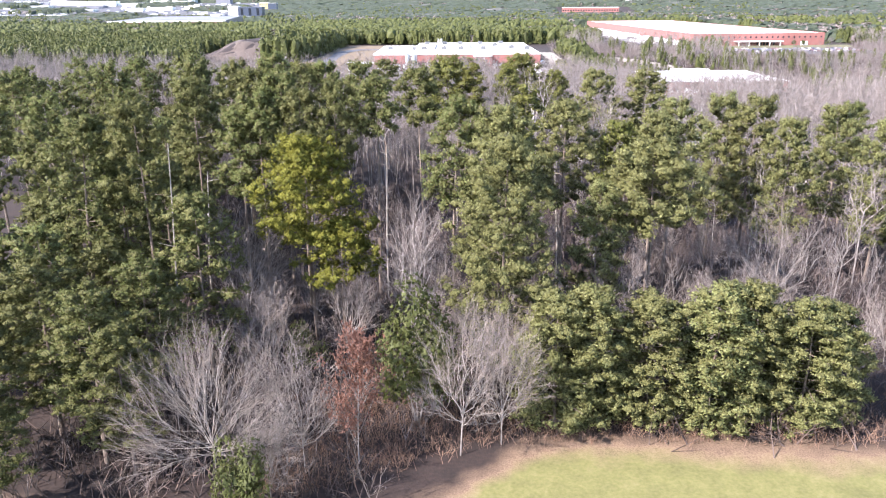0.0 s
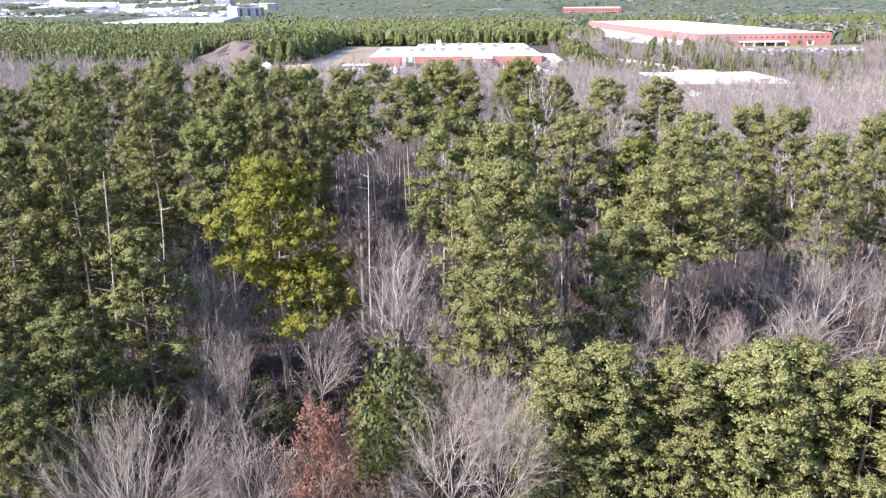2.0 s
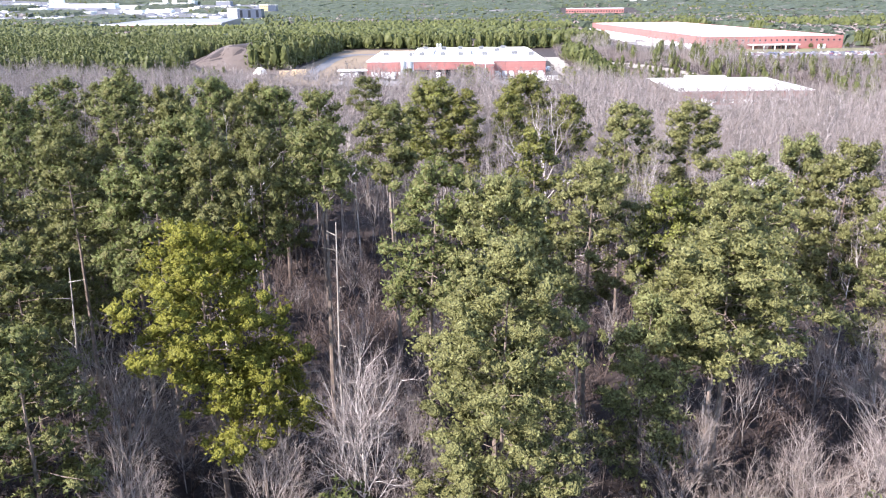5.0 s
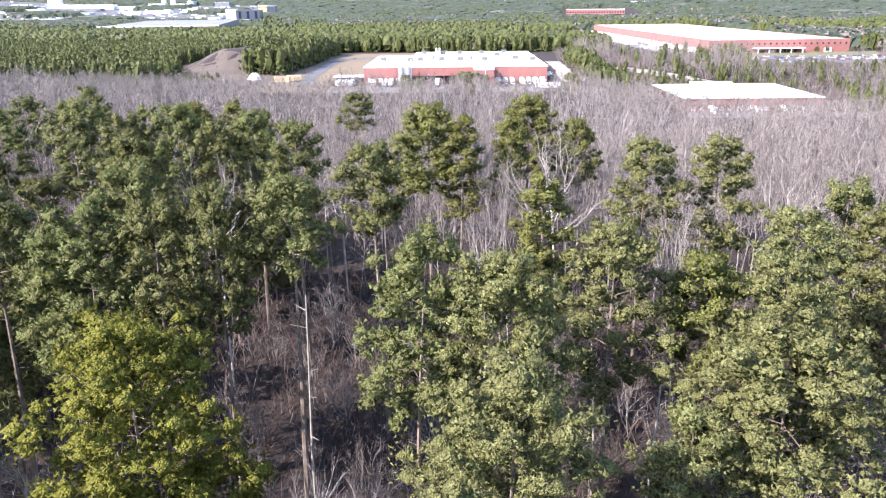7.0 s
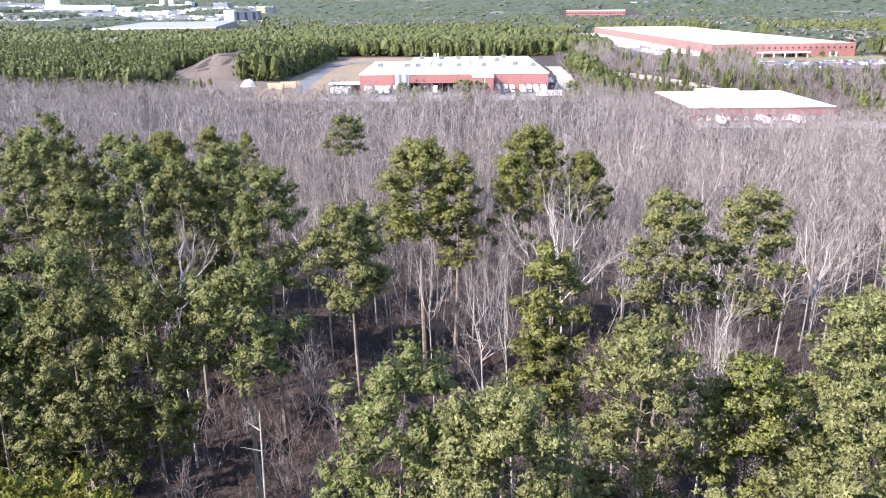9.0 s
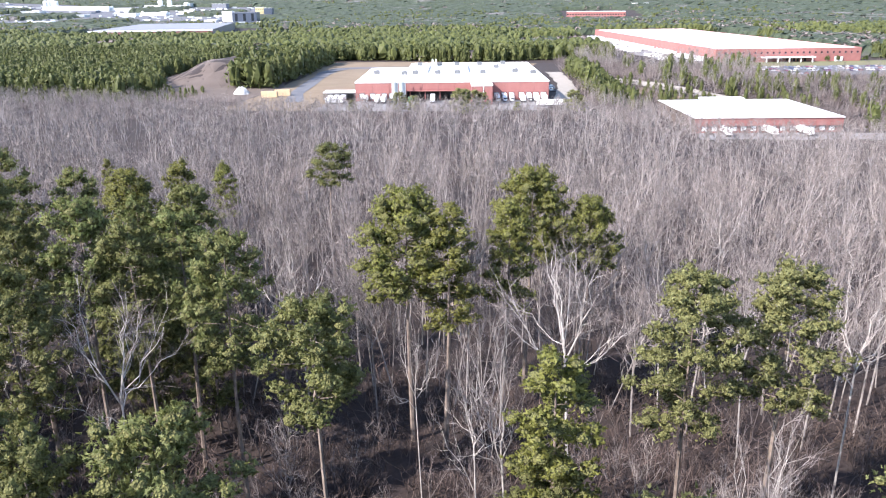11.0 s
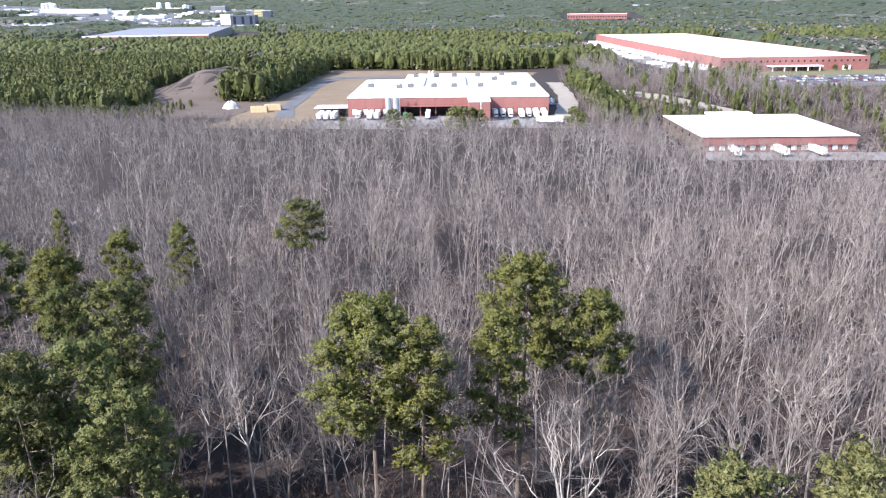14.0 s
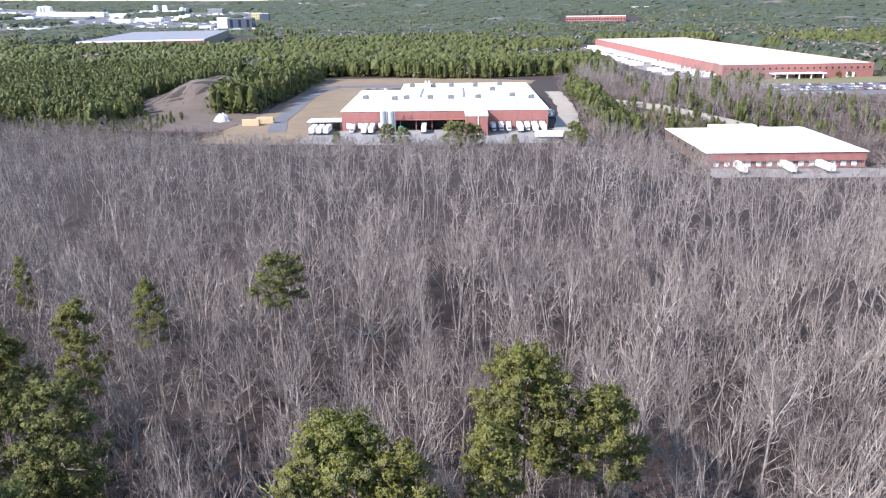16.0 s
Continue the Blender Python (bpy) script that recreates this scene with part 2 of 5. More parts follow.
# ---- mesh helpers ----
class Shape:
    """Collects vertices and triangles or quads for one mesh."""
    def __init__(self):
        self.v, self.f, self.n = [], [], 0

    def add(self, verts, faces):
        verts, faces = np.asarray(verts, float).reshape(-1, 3), np.asarray(faces, int)
        if faces.shape[1] == 4:
            faces = np.concatenate([faces[:, [0, 1, 2]], faces[:, [0, 2, 3]]])
        self.v.append(verts)
        self.f.append(faces + self.n)
        self.n += len(verts)
        return self

    def box(self, x0, y0, z0, x1, y1, z1, bevel=0.0):
        if bevel:
            k = bevel
            ring = [(x0 + k, y0), (x1 - k, y0), (x1, y0 + k), (x1, y1 - k), (x1 - k, y1), (x0 + k, y1), (x0, y1 - k), (x0, y0 + k)]
            v = [(x, y, z0) for x, y in ring] + [(x, y, z1 - k) for x, y in ring]
            cx, cy = (x0 + x1) / 2, (y0 + y1) / 2
            v += [(x + (k if x < cx else -k), y + (k if y < cy else -k), z1) for x, y in ring] + [(cx, cy, z1), (cx, cy, z0)]
            f = [(r * 8 + i, r * 8 + (i + 1) % 8, r * 8 + 8 + (i + 1) % 8, r * 8 + 8 + i) for r in (0, 1) for i in range(8)]
            f += [(16 + i, 16 + (i + 1) % 8, 24, 24) for i in range(8)] + [((i + 1) % 8, i, 25, 25) for i in range(8)]
            t = [(a, b, c) for a, b, c, d in f] + [(a, c, d) for a, b, c, d in f if c != d]
            return self.add(v, t)
        v = [(x, y, z) for z in (z0, z1) for x, y in ((x0, y0), (x1, y0), (x1, y1), (x0, y1))]
        return self.add(v, [(3, 2, 1, 0), (4, 5, 6, 7), (0, 1, 5, 4), (1, 2, 6, 5), (2, 3, 7, 6), (3, 0, 4, 7)])

    def prism(self, outline, z0, z1):
        k = len(outline)
        v = [(x, y, z0) for x, y in outline] + [(x, y, z1) for x, y in outline]
        self.add(v, [(i, (i + 1) % k, k + (i + 1) % k, k + i) for i in range(k)])
        mid = np.mean(np.array(outline), axis=0)
        return self.add([(x, y, z1) for x, y in outline] + [(*mid, z1)], [(i, (i + 1) % k, k) for i in range(k)])

    def tube(self, pts, radii, sides=5):
        pts, radii = np.asarray(pts, float), np.asarray(radii, float)
        d = np.gradient(pts, axis=0)
        d /= np.linalg.norm(d, axis=1)[:, None] + 1e-9
        ref = np.where(np.abs(d[:, 2:3]) > 0.9, np.array([[1.0, 0, 0]]), np.array([[0, 0, 1.0]]))
        a = np.cross(d, ref)
        a /= np.linalg.norm(a, axis=1)[:, None] + 1e-9
        b = np.cross(d, a)
        ang = np.arange(sides) * 2 * np.pi / sides
        v = pts[:, None] + radii[:, None, None] * (np.cos(ang)[None, :, None] * a[:, None] + np.sin(ang)[None, :, None] * b[:, None])
        f = [(r * sides + i, r * sides + (i + 1) % sides, (r + 1) * sides + (i + 1) % sides, (r + 1) * sides + i)
             for r in range(len(pts) - 1) for i in range(sides)]
        return self.add(v, f)

    def spike(self, a, b, r):
        """A thin three-sided twig from a to a point at b."""
        a, b = np.asarray(a, float), np.asarray(b, float)
        d = b - a
        s = np.cross(d, (0.3, 0.5, 0.8))
        s /= np.linalg.norm(s) + 1e-9
        q = np.cross(d, s)
        q /= np.linalg.norm(q) + 1e-9
        return self.add([a + s * r, a - 0.5 * r * s + 0.87 * r * q, a - 0.5 * r * s - 0.87 * r * q, b], [(0, 1, 3), (1, 2, 3), (2, 0, 3)])

    def cylinder(self, x, y, z0, z1, r, sides=12, top=None):
        top = r if top is None else top
        ang = np.arange(sides) * 2 * np.pi / sides
        lo = [(x + r * math.cos(t), y + r * math.sin(t), z0) for t in ang]
        hi = [(x + top * math.cos(t), y + top * math.sin(t), z1) for t in ang]
        self.add(lo + hi, [(i, (i + 1) % sides, sides + (i + 1) % sides, sides + i) for i in range(sides)])
        return self.add(hi + [(x, y, z1)], [(i, (i + 1) % sides, sides) for i in range(sides)])

    def wheel(self, x, y, z, r, w):
        ang = np.arange(10) * 2 * np.pi / 10
        v = [(x + s * w / 2, y + r * math.cos(t), z + r * math.sin(t)) for s in (-1, 1) for t in ang] + [(x - w / 2, y, z), (x + w / 2, y, z)]
        self.add(v, [(i, (i + 1) % 10, 10 + (i + 1) % 10, 10 + i) for i in range(10)])
        return self.add(v, [((i + 1) % 10, i, 20) for i in range(10)] + [(10 + i, 10 + (i + 1) % 10, 21) for i in range(10)])

    def arrays(self):
        return np.concatenate(self.v), np.concatenate(self.f)

    def mesh(self, name, mat):
        v, f = self.arrays()
        return mesh_of(name, v, f, mat)


def mesh_of(name, v, f, mat, smooth=False):
    me = bpy.data.meshes.new(name)
    me.vertices.add(len(v))
    me.vertices.foreach_set("co", np.ascontiguousarray(v, np.float32).ravel())
    me.loops.add(3 * len(f))
    me.loops.foreach_set("vertex_index", np.ascontiguousarray(f, np.int32).ravel())
    me.polygons.add(len(f))
    me.polygons.foreach_set("loop_start", np.arange(len(f), dtype=np.int32) * 3)
    me.polygons.foreach_set("use_smooth", np.full(len(f), smooth))
    me.update(calc_edges=True)
    me.materials.append(mat)
    return me


def part(name, shape, mat, parent, label="", at=None):
    data = shape if isinstance(shape, bpy.types.Mesh) else shape.mesh(name, mat)
    ob = new(name, data)
    ob.parent = parent
    if at is not None:
        ob.matrix_basis = at
    return tagged(ob, label)


def thing(name, label, category, m, group="", kind=""):
    ob = new(name)
    ob.matrix_basis = m
    return tagged(ob, label, category, group, kind)


def smooth_step(a, b, x):
    t = np.clip((np.asarray(x, float) - a) / (b - a), 0, 1)
    return t * t * (3 - 2 * t)


def ground_z(x, y):
    """The lie of the land: level, with a hollow round the eastern warehouse and low hills far off."""
    x, y = np.asarray(x, float), np.asarray(y, float)
    hollow = -10 * smooth_step(25, 85, x) * (1 - smooth_step(230, 330, x)) * smooth_step(230, 440, y) * (1 - smooth_step(590, 680, y))
    mound = 15 * np.exp(-(((x + 228 + 0.12 * (y - 705)) / 34) ** 2 + ((y - 705) / 68) ** 2) ** 1.4) * (1 + 0.12 * np.sin(x / 7) * np.sin(y / 11))
    far = np.hypot(x, y)
    hills = smooth_step(2300, 4300, far) * (92 + 12 * np.sin(x / 900 + 0.6) + 8 * np.sin(x / 370 + 2))
    return hollow + mound + hills


# ---- ground ----
def build_ground():
    near = np.arange(-200, 761, 10.0)
    far = 760 * (5200 / 760) ** (np.arange(1, 40) / 39)
    ys = np.concatenate([[-5000, -2500, -1200, -600, -350], near, far])
    half = np.concatenate([np.arange(0, 401, 10.0), 400 * (5200 / 400) ** (np.arange(1, 36) / 35)])
    xs = np.concatenate([-half[:0:-1], half])
    gx, gy = np.meshgrid(xs, ys)
    rng = np.random.default_rng(3)
    z = ground_z(gx, gy) + rng.normal(0, 0.12, gx.shape) * (np.abs(gy) < 480)
    w, h = len(xs), len(ys)
    i = (np.arange(h - 1)[:, None] * w + np.arange(w - 1)[None]).ravel()
    f = np.concatenate([np.stack([i, i + 1, i + w + 1], 1), np.stack([i, i + w + 1, i + w], 1)])
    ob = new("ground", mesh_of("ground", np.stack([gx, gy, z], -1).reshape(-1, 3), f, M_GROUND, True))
    tagged(ob, "brown leaf litter with the shade of the woods in its colour, green field edge", "ground", kind="structure")


build_ground()


def patch(name, outline, mat, label, category, lift=0.06, kind="structure"):
    """A thin sheet laid on the land, cut into a fine fan so that it follows it."""
    o = np.array(outline, float)
    rings, k, steps = [], len(o), 6
    dense = np.concatenate([o[i] + (o[(i + 1) % k] - o[i]) * (np.arange(8) / 8)[:, None] for i in range(k)])
    dense = dense + np.column_stack([np.sin(dense[:, 1] / 3.1 + dense[:, 0] / 7), np.sin(dense[:, 0] / 2.7 + dense[:, 1] / 5)]) * 0.9
    mid, m = dense.mean(0), 8 * k
    for s in range(1, steps + 1):
        rings.append(mid + (dense - mid) * s / steps)
    p = np.concatenate([[mid]] + rings)
    v = np.column_stack([p, ground_z(p[:, 0], p[:, 1]) + lift])
    f = [(0, 1 + i, 1 + (i + 1) % m) for i in range(m)]
    for s in range(steps - 1):
        a, b = 1 + s * m, 1 + (s + 1) * m
        for i in range(m):
            j = (i + 1) % m
            f += [(a + i, b + i, b + j), (a + i, b + j, a + j)]
    ob = new(name, mesh_of(name, v, np.array(f), mat))
    return tagged(ob, label, category, kind=kind)


# ---- trees ----
def blades(rng, centres, outward, length, width, count):
    """count pointed sprays round each centre, lying roughly square to the way outward."""
    c, o = np.repeat(centres, count, 0), np.repeat(outward, count, 0)
    n = o + rng.normal(0, 0.38, c.shape)
    n /= np.linalg.norm(n, axis=1)[:, None] + 1e-9
    d = rng.normal(0, 1, c.shape)
    d -= (d * n).sum(1)[:, None] * n
    d /= np.linalg.norm(d, axis=1)[:, None] + 1e-9
    s = np.cross(n, d)
    d = d + 0.45 * n
    ln = length * rng.uniform(0.7, 1.25, (len(c), 1))
    s = s * np.where((np.cross(2 * s, d - s) * o).sum(1) < 0, 1.0, -1.0)[:, None]
    a, b, t = c + s * width - 0.35 * ln * d, c - s * width - 0.35 * ln * d, c + d * ln * 0.8
    v = np.stack([a, b, t], 1).reshape(-1, 3)
    return v, np.arange(len(v)).reshape(-1, 3)


def tufted(rng, centres, outward, length, width, count):
    """count needle sprays fanning out from each shoot's end, like a brush."""
    c, o = np.repeat(centres, count, 0), np.repeat(outward, count, 0)
    d = o / (np.linalg.norm(o, axis=1)[:, None] + 1e-9) * 0.55 + rng.normal(0, 0.6, c.shape)
    d /= np.linalg.norm(d, axis=1)[:, None] + 1e-9
    s = np.cross(d, rng.normal(0, 0.5, c.shape) + o)
    s /= np.linalg.norm(s, axis=1)[:, None] + 1e-9
    ln = length * rng.uniform(0.75, 1.2, (len(c), 1))
    root = c - 0.3 * ln * d
    s = s * np.where((np.cross(2 * s, d) * o).sum(1) < 0, 1.0, -1.0)[:, None]
    a, b, t = root + s * width, root - s * width, root + d * ln
    v = np.stack([a, b, t], 1).reshape(-1, 3)
    return v, np.arange(len(v)).reshape(-1, 3)


OCTA = np.array([(1, 0, 0), (0, 1, 0), (-1, 0, 0), (0, -1, 0), (0, 0, 1), (0, 0, -1)], float)
OCTA_FACES = np.array([(0, 1, 4), (1, 2, 4), (2, 3, 4), (3, 0, 4), (1, 0, 5), (2, 1, 5), (3, 2, 5), (0, 3, 5)])


def round_off(me, normals):
    """Shades sprays by the way their clump faces, as a mass of fine needles does."""
    n = normals / (np.linalg.norm(normals, axis=1)[:, None] + 1e-9)
    me.normals_split_custom_set_from_vertices(n.tolist())


def pine_mesh(seed, height, crown_base, radius, branches=44, pads=5, tufts=21, count=4, needle=0.38, ragged=0.25, flat=0.85, mat=None):
    """Trunk with whorls of limbs, and flattened pads of needle brushes along the limbs' outer halves."""
    rng = np.random.default_rng(seed)
    wood, lean = Shape(), rng.normal(0, 0.014 * height, 2)
    def axis(z):
        k = z / height
        return np.array([lean[0] * k * k + 0.18 * math.sin(5 * k + seed), lean[1] * k * k + 0.18 * math.cos(4 * k + seed), z])
    zs = np.linspace(-0.3, height * 0.975, 9)
    wood.tube([axis(z) for z in zs], np.linspace(0.0095 * height + 0.03, 0.04, 9), 6)
    for k in range(7):
        z = crown_base * rng.uniform(0.45, 1.0)
        az, ln = rng.uniform(0, 6.28), rng.uniform(0.5, 0.35 * radius + 0.4)
        p = axis(z)
        wood.tube([p, p + (math.cos(az) * ln, math.sin(az) * ln, rng.uniform(-0.2, 0.35) * ln)], [0.045, 0.012], 3)
    cen, out, mids, faces = [], [], [], []
    for i in range(branches):
        u = min(0.985, (i // 3 * 3 + rng.uniform(0.4, 2.2)) / branches)
        z = crown_base + (height - crown_base) * u
        reach = 1.12 * radius * (1 - u ** 2.6) ** 0.6 * (0.68 + 0.32 * min(1, u / 0.25)) * rng.uniform(1 - ragged, 1 + ragged) + 0.4
        az = (i % 3) * 2.09 + (i // 3) * 1.1 + rng.normal(0, 0.3)
        way = np.array([math.cos(az), math.sin(az), 0])
        side = np.array([-way[1], way[0], 0])
        start = axis(z - 0.08 * reach)
        rise = (-0.04 + 0.5 * u + rng.normal(0, 0.1)) * reach
        mid, end = start + way * reach * 0.55 + (0, 0, rise * 0.3), start + way * reach * 0.93 + (0, 0, rise)
        wood.tube([start, mid, end], [0.06 * (1.25 - u), 0.04, 0.012], 3)
        for k in range(pads):
            f = 1 - 0.66 * k / pads * rng.uniform(0.8, 1.25)
            p = start + way * reach * f + side * rng.normal(0, 0.2) * reach * f + (0, 0, rise * f * f + rng.normal(0, 0.35))
            r = rng.uniform(0.75, 1.3) * (0.52 + 0.105 * radius)
            q = rng.normal(0, 1, (tufts, 3)) + (0, 0, 0.35)
            q /= np.linalg.norm(q, axis=1)[:, None]
            turn = rng.uniform(0, 6.28)
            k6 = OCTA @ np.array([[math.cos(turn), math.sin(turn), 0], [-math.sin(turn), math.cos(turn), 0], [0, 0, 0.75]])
            # each pad's core, its inner shade carried by the dark needle colour
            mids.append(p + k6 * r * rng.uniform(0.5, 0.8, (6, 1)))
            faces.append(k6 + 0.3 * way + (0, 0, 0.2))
            cen.append(p + q * r * np.array([1, 1, flat]) * rng.uniform(0.6, 1.08, (tufts, 1)))
            out.append(0.75 * q + 0.3 * way + np.array([0, 0, 0.3]) + rng.normal(0, 0.4, (tufts, 3)))
    v, f = tufted(rng, np.concatenate(cen), np.concatenate(out), needle, 0.2 * needle, count)
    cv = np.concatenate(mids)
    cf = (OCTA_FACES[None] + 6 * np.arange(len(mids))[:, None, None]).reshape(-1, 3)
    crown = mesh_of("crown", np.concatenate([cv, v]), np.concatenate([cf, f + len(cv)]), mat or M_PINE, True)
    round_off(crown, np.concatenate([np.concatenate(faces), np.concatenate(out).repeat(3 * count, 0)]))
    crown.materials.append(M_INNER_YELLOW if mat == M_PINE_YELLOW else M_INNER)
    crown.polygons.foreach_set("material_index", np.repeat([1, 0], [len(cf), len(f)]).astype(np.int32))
    return wood.mesh("trunk", M_PINE_BARK), crown


def crown_tree(seed, height, radius, fork_at=0.35, limbs=8, splits=2, subs=6, twigs=12, tilt=1.1, wood_mat=None, twig_mat=None, twig_r=0.018, thick=1.0, bend=0.05, segs=5, low=0.3, wild=1.0, coarse=False):
    """A leafless tree: limbs fan out from the fork to a domed outline and split, each with side branches and fine twigs."""
    rng = np.random.default_rng(seed)
    wood, tips, roots = Shape(), [], []
    r = (0.0062 * height + 0.03) * thick
    fork = height * fork_at
    lean = rng.normal(0, 0.03 * height, 2) * fork_at
    stem = np.array([(0, 0, -0.3), (lean[0] * 0.3, lean[1] * 0.3, fork * 0.45), (lean[0], lean[1], fork)])
    wood.tube(stem, [r, r * 0.85, r * 0.66], 5)
    top, rise = stem[2], height - fork

    def outline(a, az, k):
        return top + np.array([radius * math.sin(a) * math.cos(az), radius * math.sin(a) * math.sin(az), rise * math.cos(a)]) * k

    def limb(begin, goal, thickness):
        d = goal - begin
        ln = np.linalg.norm(d)
        mid = begin + d * 0.5 + np.array([d[0], d[1], -0.3 * math.hypot(d[0], d[1])]) * bend + rng.normal(0, 0.06, 3) * ln * wild
        s = np.linspace(0, 1, segs + 1)[:, None]
        pts = (1 - s) ** 2 * begin + 2 * s * (1 - s) * mid + s * s * goal
        pts[1:-1] += rng.normal(0, 0.032, (segs - 1, 3)) * ln * wild
        wood.tube(pts, thickness * (1 - s[:, 0]) ** 0.8 + 0.014 * thick, 3 if coarse else 4)
        f = 0.2 + 0.8 * (np.arange(subs) + rng.uniform(0, 1, subs)) / subs
        g = np.minimum(f, 0.999) * segs
        n = g.astype(int)
        step = pts[n + 1] - pts[n]
        q = pts[n] + step * (g - n)[:, None]
        e = step / np.linalg.norm(step, axis=1)[:, None] + rng.normal(0, 0.55 * wild, (subs, 3)) + (0, 0, 0.12 * wild)
        e /= np.linalg.norm(e, axis=1)[:, None]
        bl = 0.38 * ln * (1.15 - 0.6 * f) * rng.uniform(0.7, 1.35, subs)
        for p0, way, b in zip(q, e, bl):
            if coarse:
                w = np.cross(way, rng.normal(0, 1, 3))
                w *= 1.8 * twig_r / np.linalg.norm(w)
                wood.add([p0 + w, p0 - w, p0 + way * b], [(0, 1, 2)])
            else:
                wood.spike(p0, p0 + way * b, 0.03 * thick)
        h = rng.uniform(0.12, 0.98, (subs, twigs, 1))
        p1 = q[:, None] + e[:, None] * bl[:, None, None] * h
        t = e[:, None] + rng.normal(0, 0.5 * wild, (subs, twigs, 3)) + (0, 0, 0.15 * wild)
        t /= np.linalg.norm(t, axis=2)[:, :, None]
        roots.append(p1.reshape(-1, 3))
        tips.append((p1 + t * bl[:, None, None] * rng.uniform(0.35, 0.8, (subs, twigs, 1))).reshape(-1, 3))
        return pts

    for i in range(limbs):
        a = tilt * math.sqrt((i + 0.2) / limbs) * rng.uniform(0.85, 1.1)
        az = i * 2.4 + rng.normal(0, 0.35)
        begin = top - (0, 0, low * rise * a / tilt * rng.uniform(0.2, 1.0))
        begin[2] = max(begin[2], 0.3 * fork)
        rr = r * 0.58 * (1 - 0.4 * a / tilt)
        pts = limb(begin, outline(a, az, rng.uniform(0.82, 1.06)), rr)
        for k in range(splits):
            n = min(segs - 1, 1 + int(rng.integers(0, max(1, segs // 2))))
            limb(pts[n], outline(min(max(1.55, tilt), abs(a + rng.normal(0, 0.3 * wild))), az + rng.choice((-1, 1)) * rng.uniform(0.3, 0.9) * wild, rng.uniform(0.75, 1.05)), rr * 0.62)
    a, b = np.concatenate(roots), np.concatenate(tips)
    side = np.cross(b - a, rng.normal(0, 1, a.shape))
    side *= twig_r / (np.linalg.norm(side, axis=1)[:, None] + 1e-9)
    v = np.stack([a + side, a - side, b], 1).reshape(-1, 3)
    return wood.mesh("trunk", wood_mat or M_LIMB), mesh_of("twig_crown", v, np.arange(len(v)).reshape(-1, 3), twig_mat or M_TWIG), None


def bare_mesh(seed, height, spread, limbs=12, subs=6, twigs=8, upright=0.6, low=0.3, wood_mat=None, twig_r=0.02, forks=0, fork_at=0.4, tilt=(0.35, 0.75), thick=1.0, leaves=None, coarse=False, dome=0.0, twig_mat=None):
    """A leafless tree: trunk, limbs and branches in one mesh, slivers of fine twigs in another."""
    rng = np.random.default_rng(seed)
    wood, tips, roots = Shape(), [], []
    def grow(p, d, length, r0, r1, sides, segs, curl):
        pts = [np.array(p, float)]
        d = np.array(d, float)
        for _ in range(segs):
            d = d + rng.normal(0, curl, 3) + (0, 0, 0.10 * upright)
            d /= np.linalg.norm(d)
            pts.append(pts[-1] + d * length / segs)
        wood.tube(pts, np.linspace(r0, r1, segs + 1), sides)
        return np.array(pts)
    def along(pts, f):
        g = min(f, 0.999) * (len(pts) - 1)
        i = int(g)
        d = pts[i + 1] - pts[i]
        return pts[i] + d * (g - i), d / np.linalg.norm(d)
    r = (0.0068 * height + 0.02) * thick
    top = height * (fork_at if forks else 0.86)
    main = grow((0, 0, -0.3), (rng.normal(0, 0.04), rng.normal(0, 0.04), 1), top, r, r * (0.75 if forks else 0.2), 5, 3 if coarse else 5, 0.05)
    stems = [] if forks else [(main, r, low)]
    for k in range(forks):
        az, lean = k * 2 * math.pi / forks + rng.normal(0, 0.4), rng.uniform(*tilt)
        p, _ = along(main, 1 - 0.3 * rng.uniform() * (k > 0))
        full = height * (1 - fork_at) * rng.uniform(0.8, 1.0)
        full *= math.sqrt((1 + lean * lean) / (1 + (lean * height * (1 - fork_at) / dome) ** 2)) if dome else math.sqrt(1 + 0.4 * lean * lean)
        stem = grow(p, (math.cos(az) * lean, math.sin(az) * lean, 1.0), full, r * 0.6, r * 0.1, 4, 4 if coarse else 6, 0.12)
        stems.append((stem, r * 0.6, 0.12))
    for pts, rr, start in stems:
        for i in range(limbs):
            f = start + (0.99 - start) * (i + rng.uniform(0, 1)) / limbs
            p, way = along(pts, f)
            az = i * 2.4 + rng.normal(0, 0.5)
            d = np.array([math.cos(az), math.sin(az), 0]) * rng.uniform(0.6, 1.1) + way * (0.45 + upright) * rng.uniform(0.7, 1.3)
            d /= np.linalg.norm(d)
            ln = spread * (1.15 - 0.75 * f) * rng.uniform(0.7, 1.25)
            limb = grow(p, d, ln, rr * 0.42 * (1.1 - 0.6 * f), 0.018 * thick, 3, 2 if coarse else 4, 0.14)
            for j in range(subs):
                q, w2 = along(limb, 0.2 + 0.8 * (j + rng.uniform(0, 1)) / subs)
                e = w2 + rng.normal(0, 0.42, 3) + (0, 0, 0.4 * upright)
                e /= np.linalg.norm(e)
                bl = ln * 0.46 * rng.uniform(0.6, 1.2)
                wood.spike(q, q + e * bl, 0.026 * thick)
                h = rng.uniform(0.15, 0.95, (twigs, 1))
                a = q + e * bl * h
                t = e + rng.normal(0, 0.38, (twigs, 3)) + (0, 0, 0.45 * upright)
                t /= np.linalg.norm(t, axis=1)[:, None]
                roots.append(a)
                tips.append(a + t * bl * rng.uniform(0.35, 0.8, (twigs, 1)))
    a, b = np.concatenate(roots), np.concatenate(tips)
    side = np.cross(b - a, rng.normal(0, 1, a.shape))
    side *= twig_r / (np.linalg.norm(side, axis=1)[:, None] + 1e-9)
    v = np.stack([a + side, a - side, b], 1).reshape(-1, 3)
    crown = None
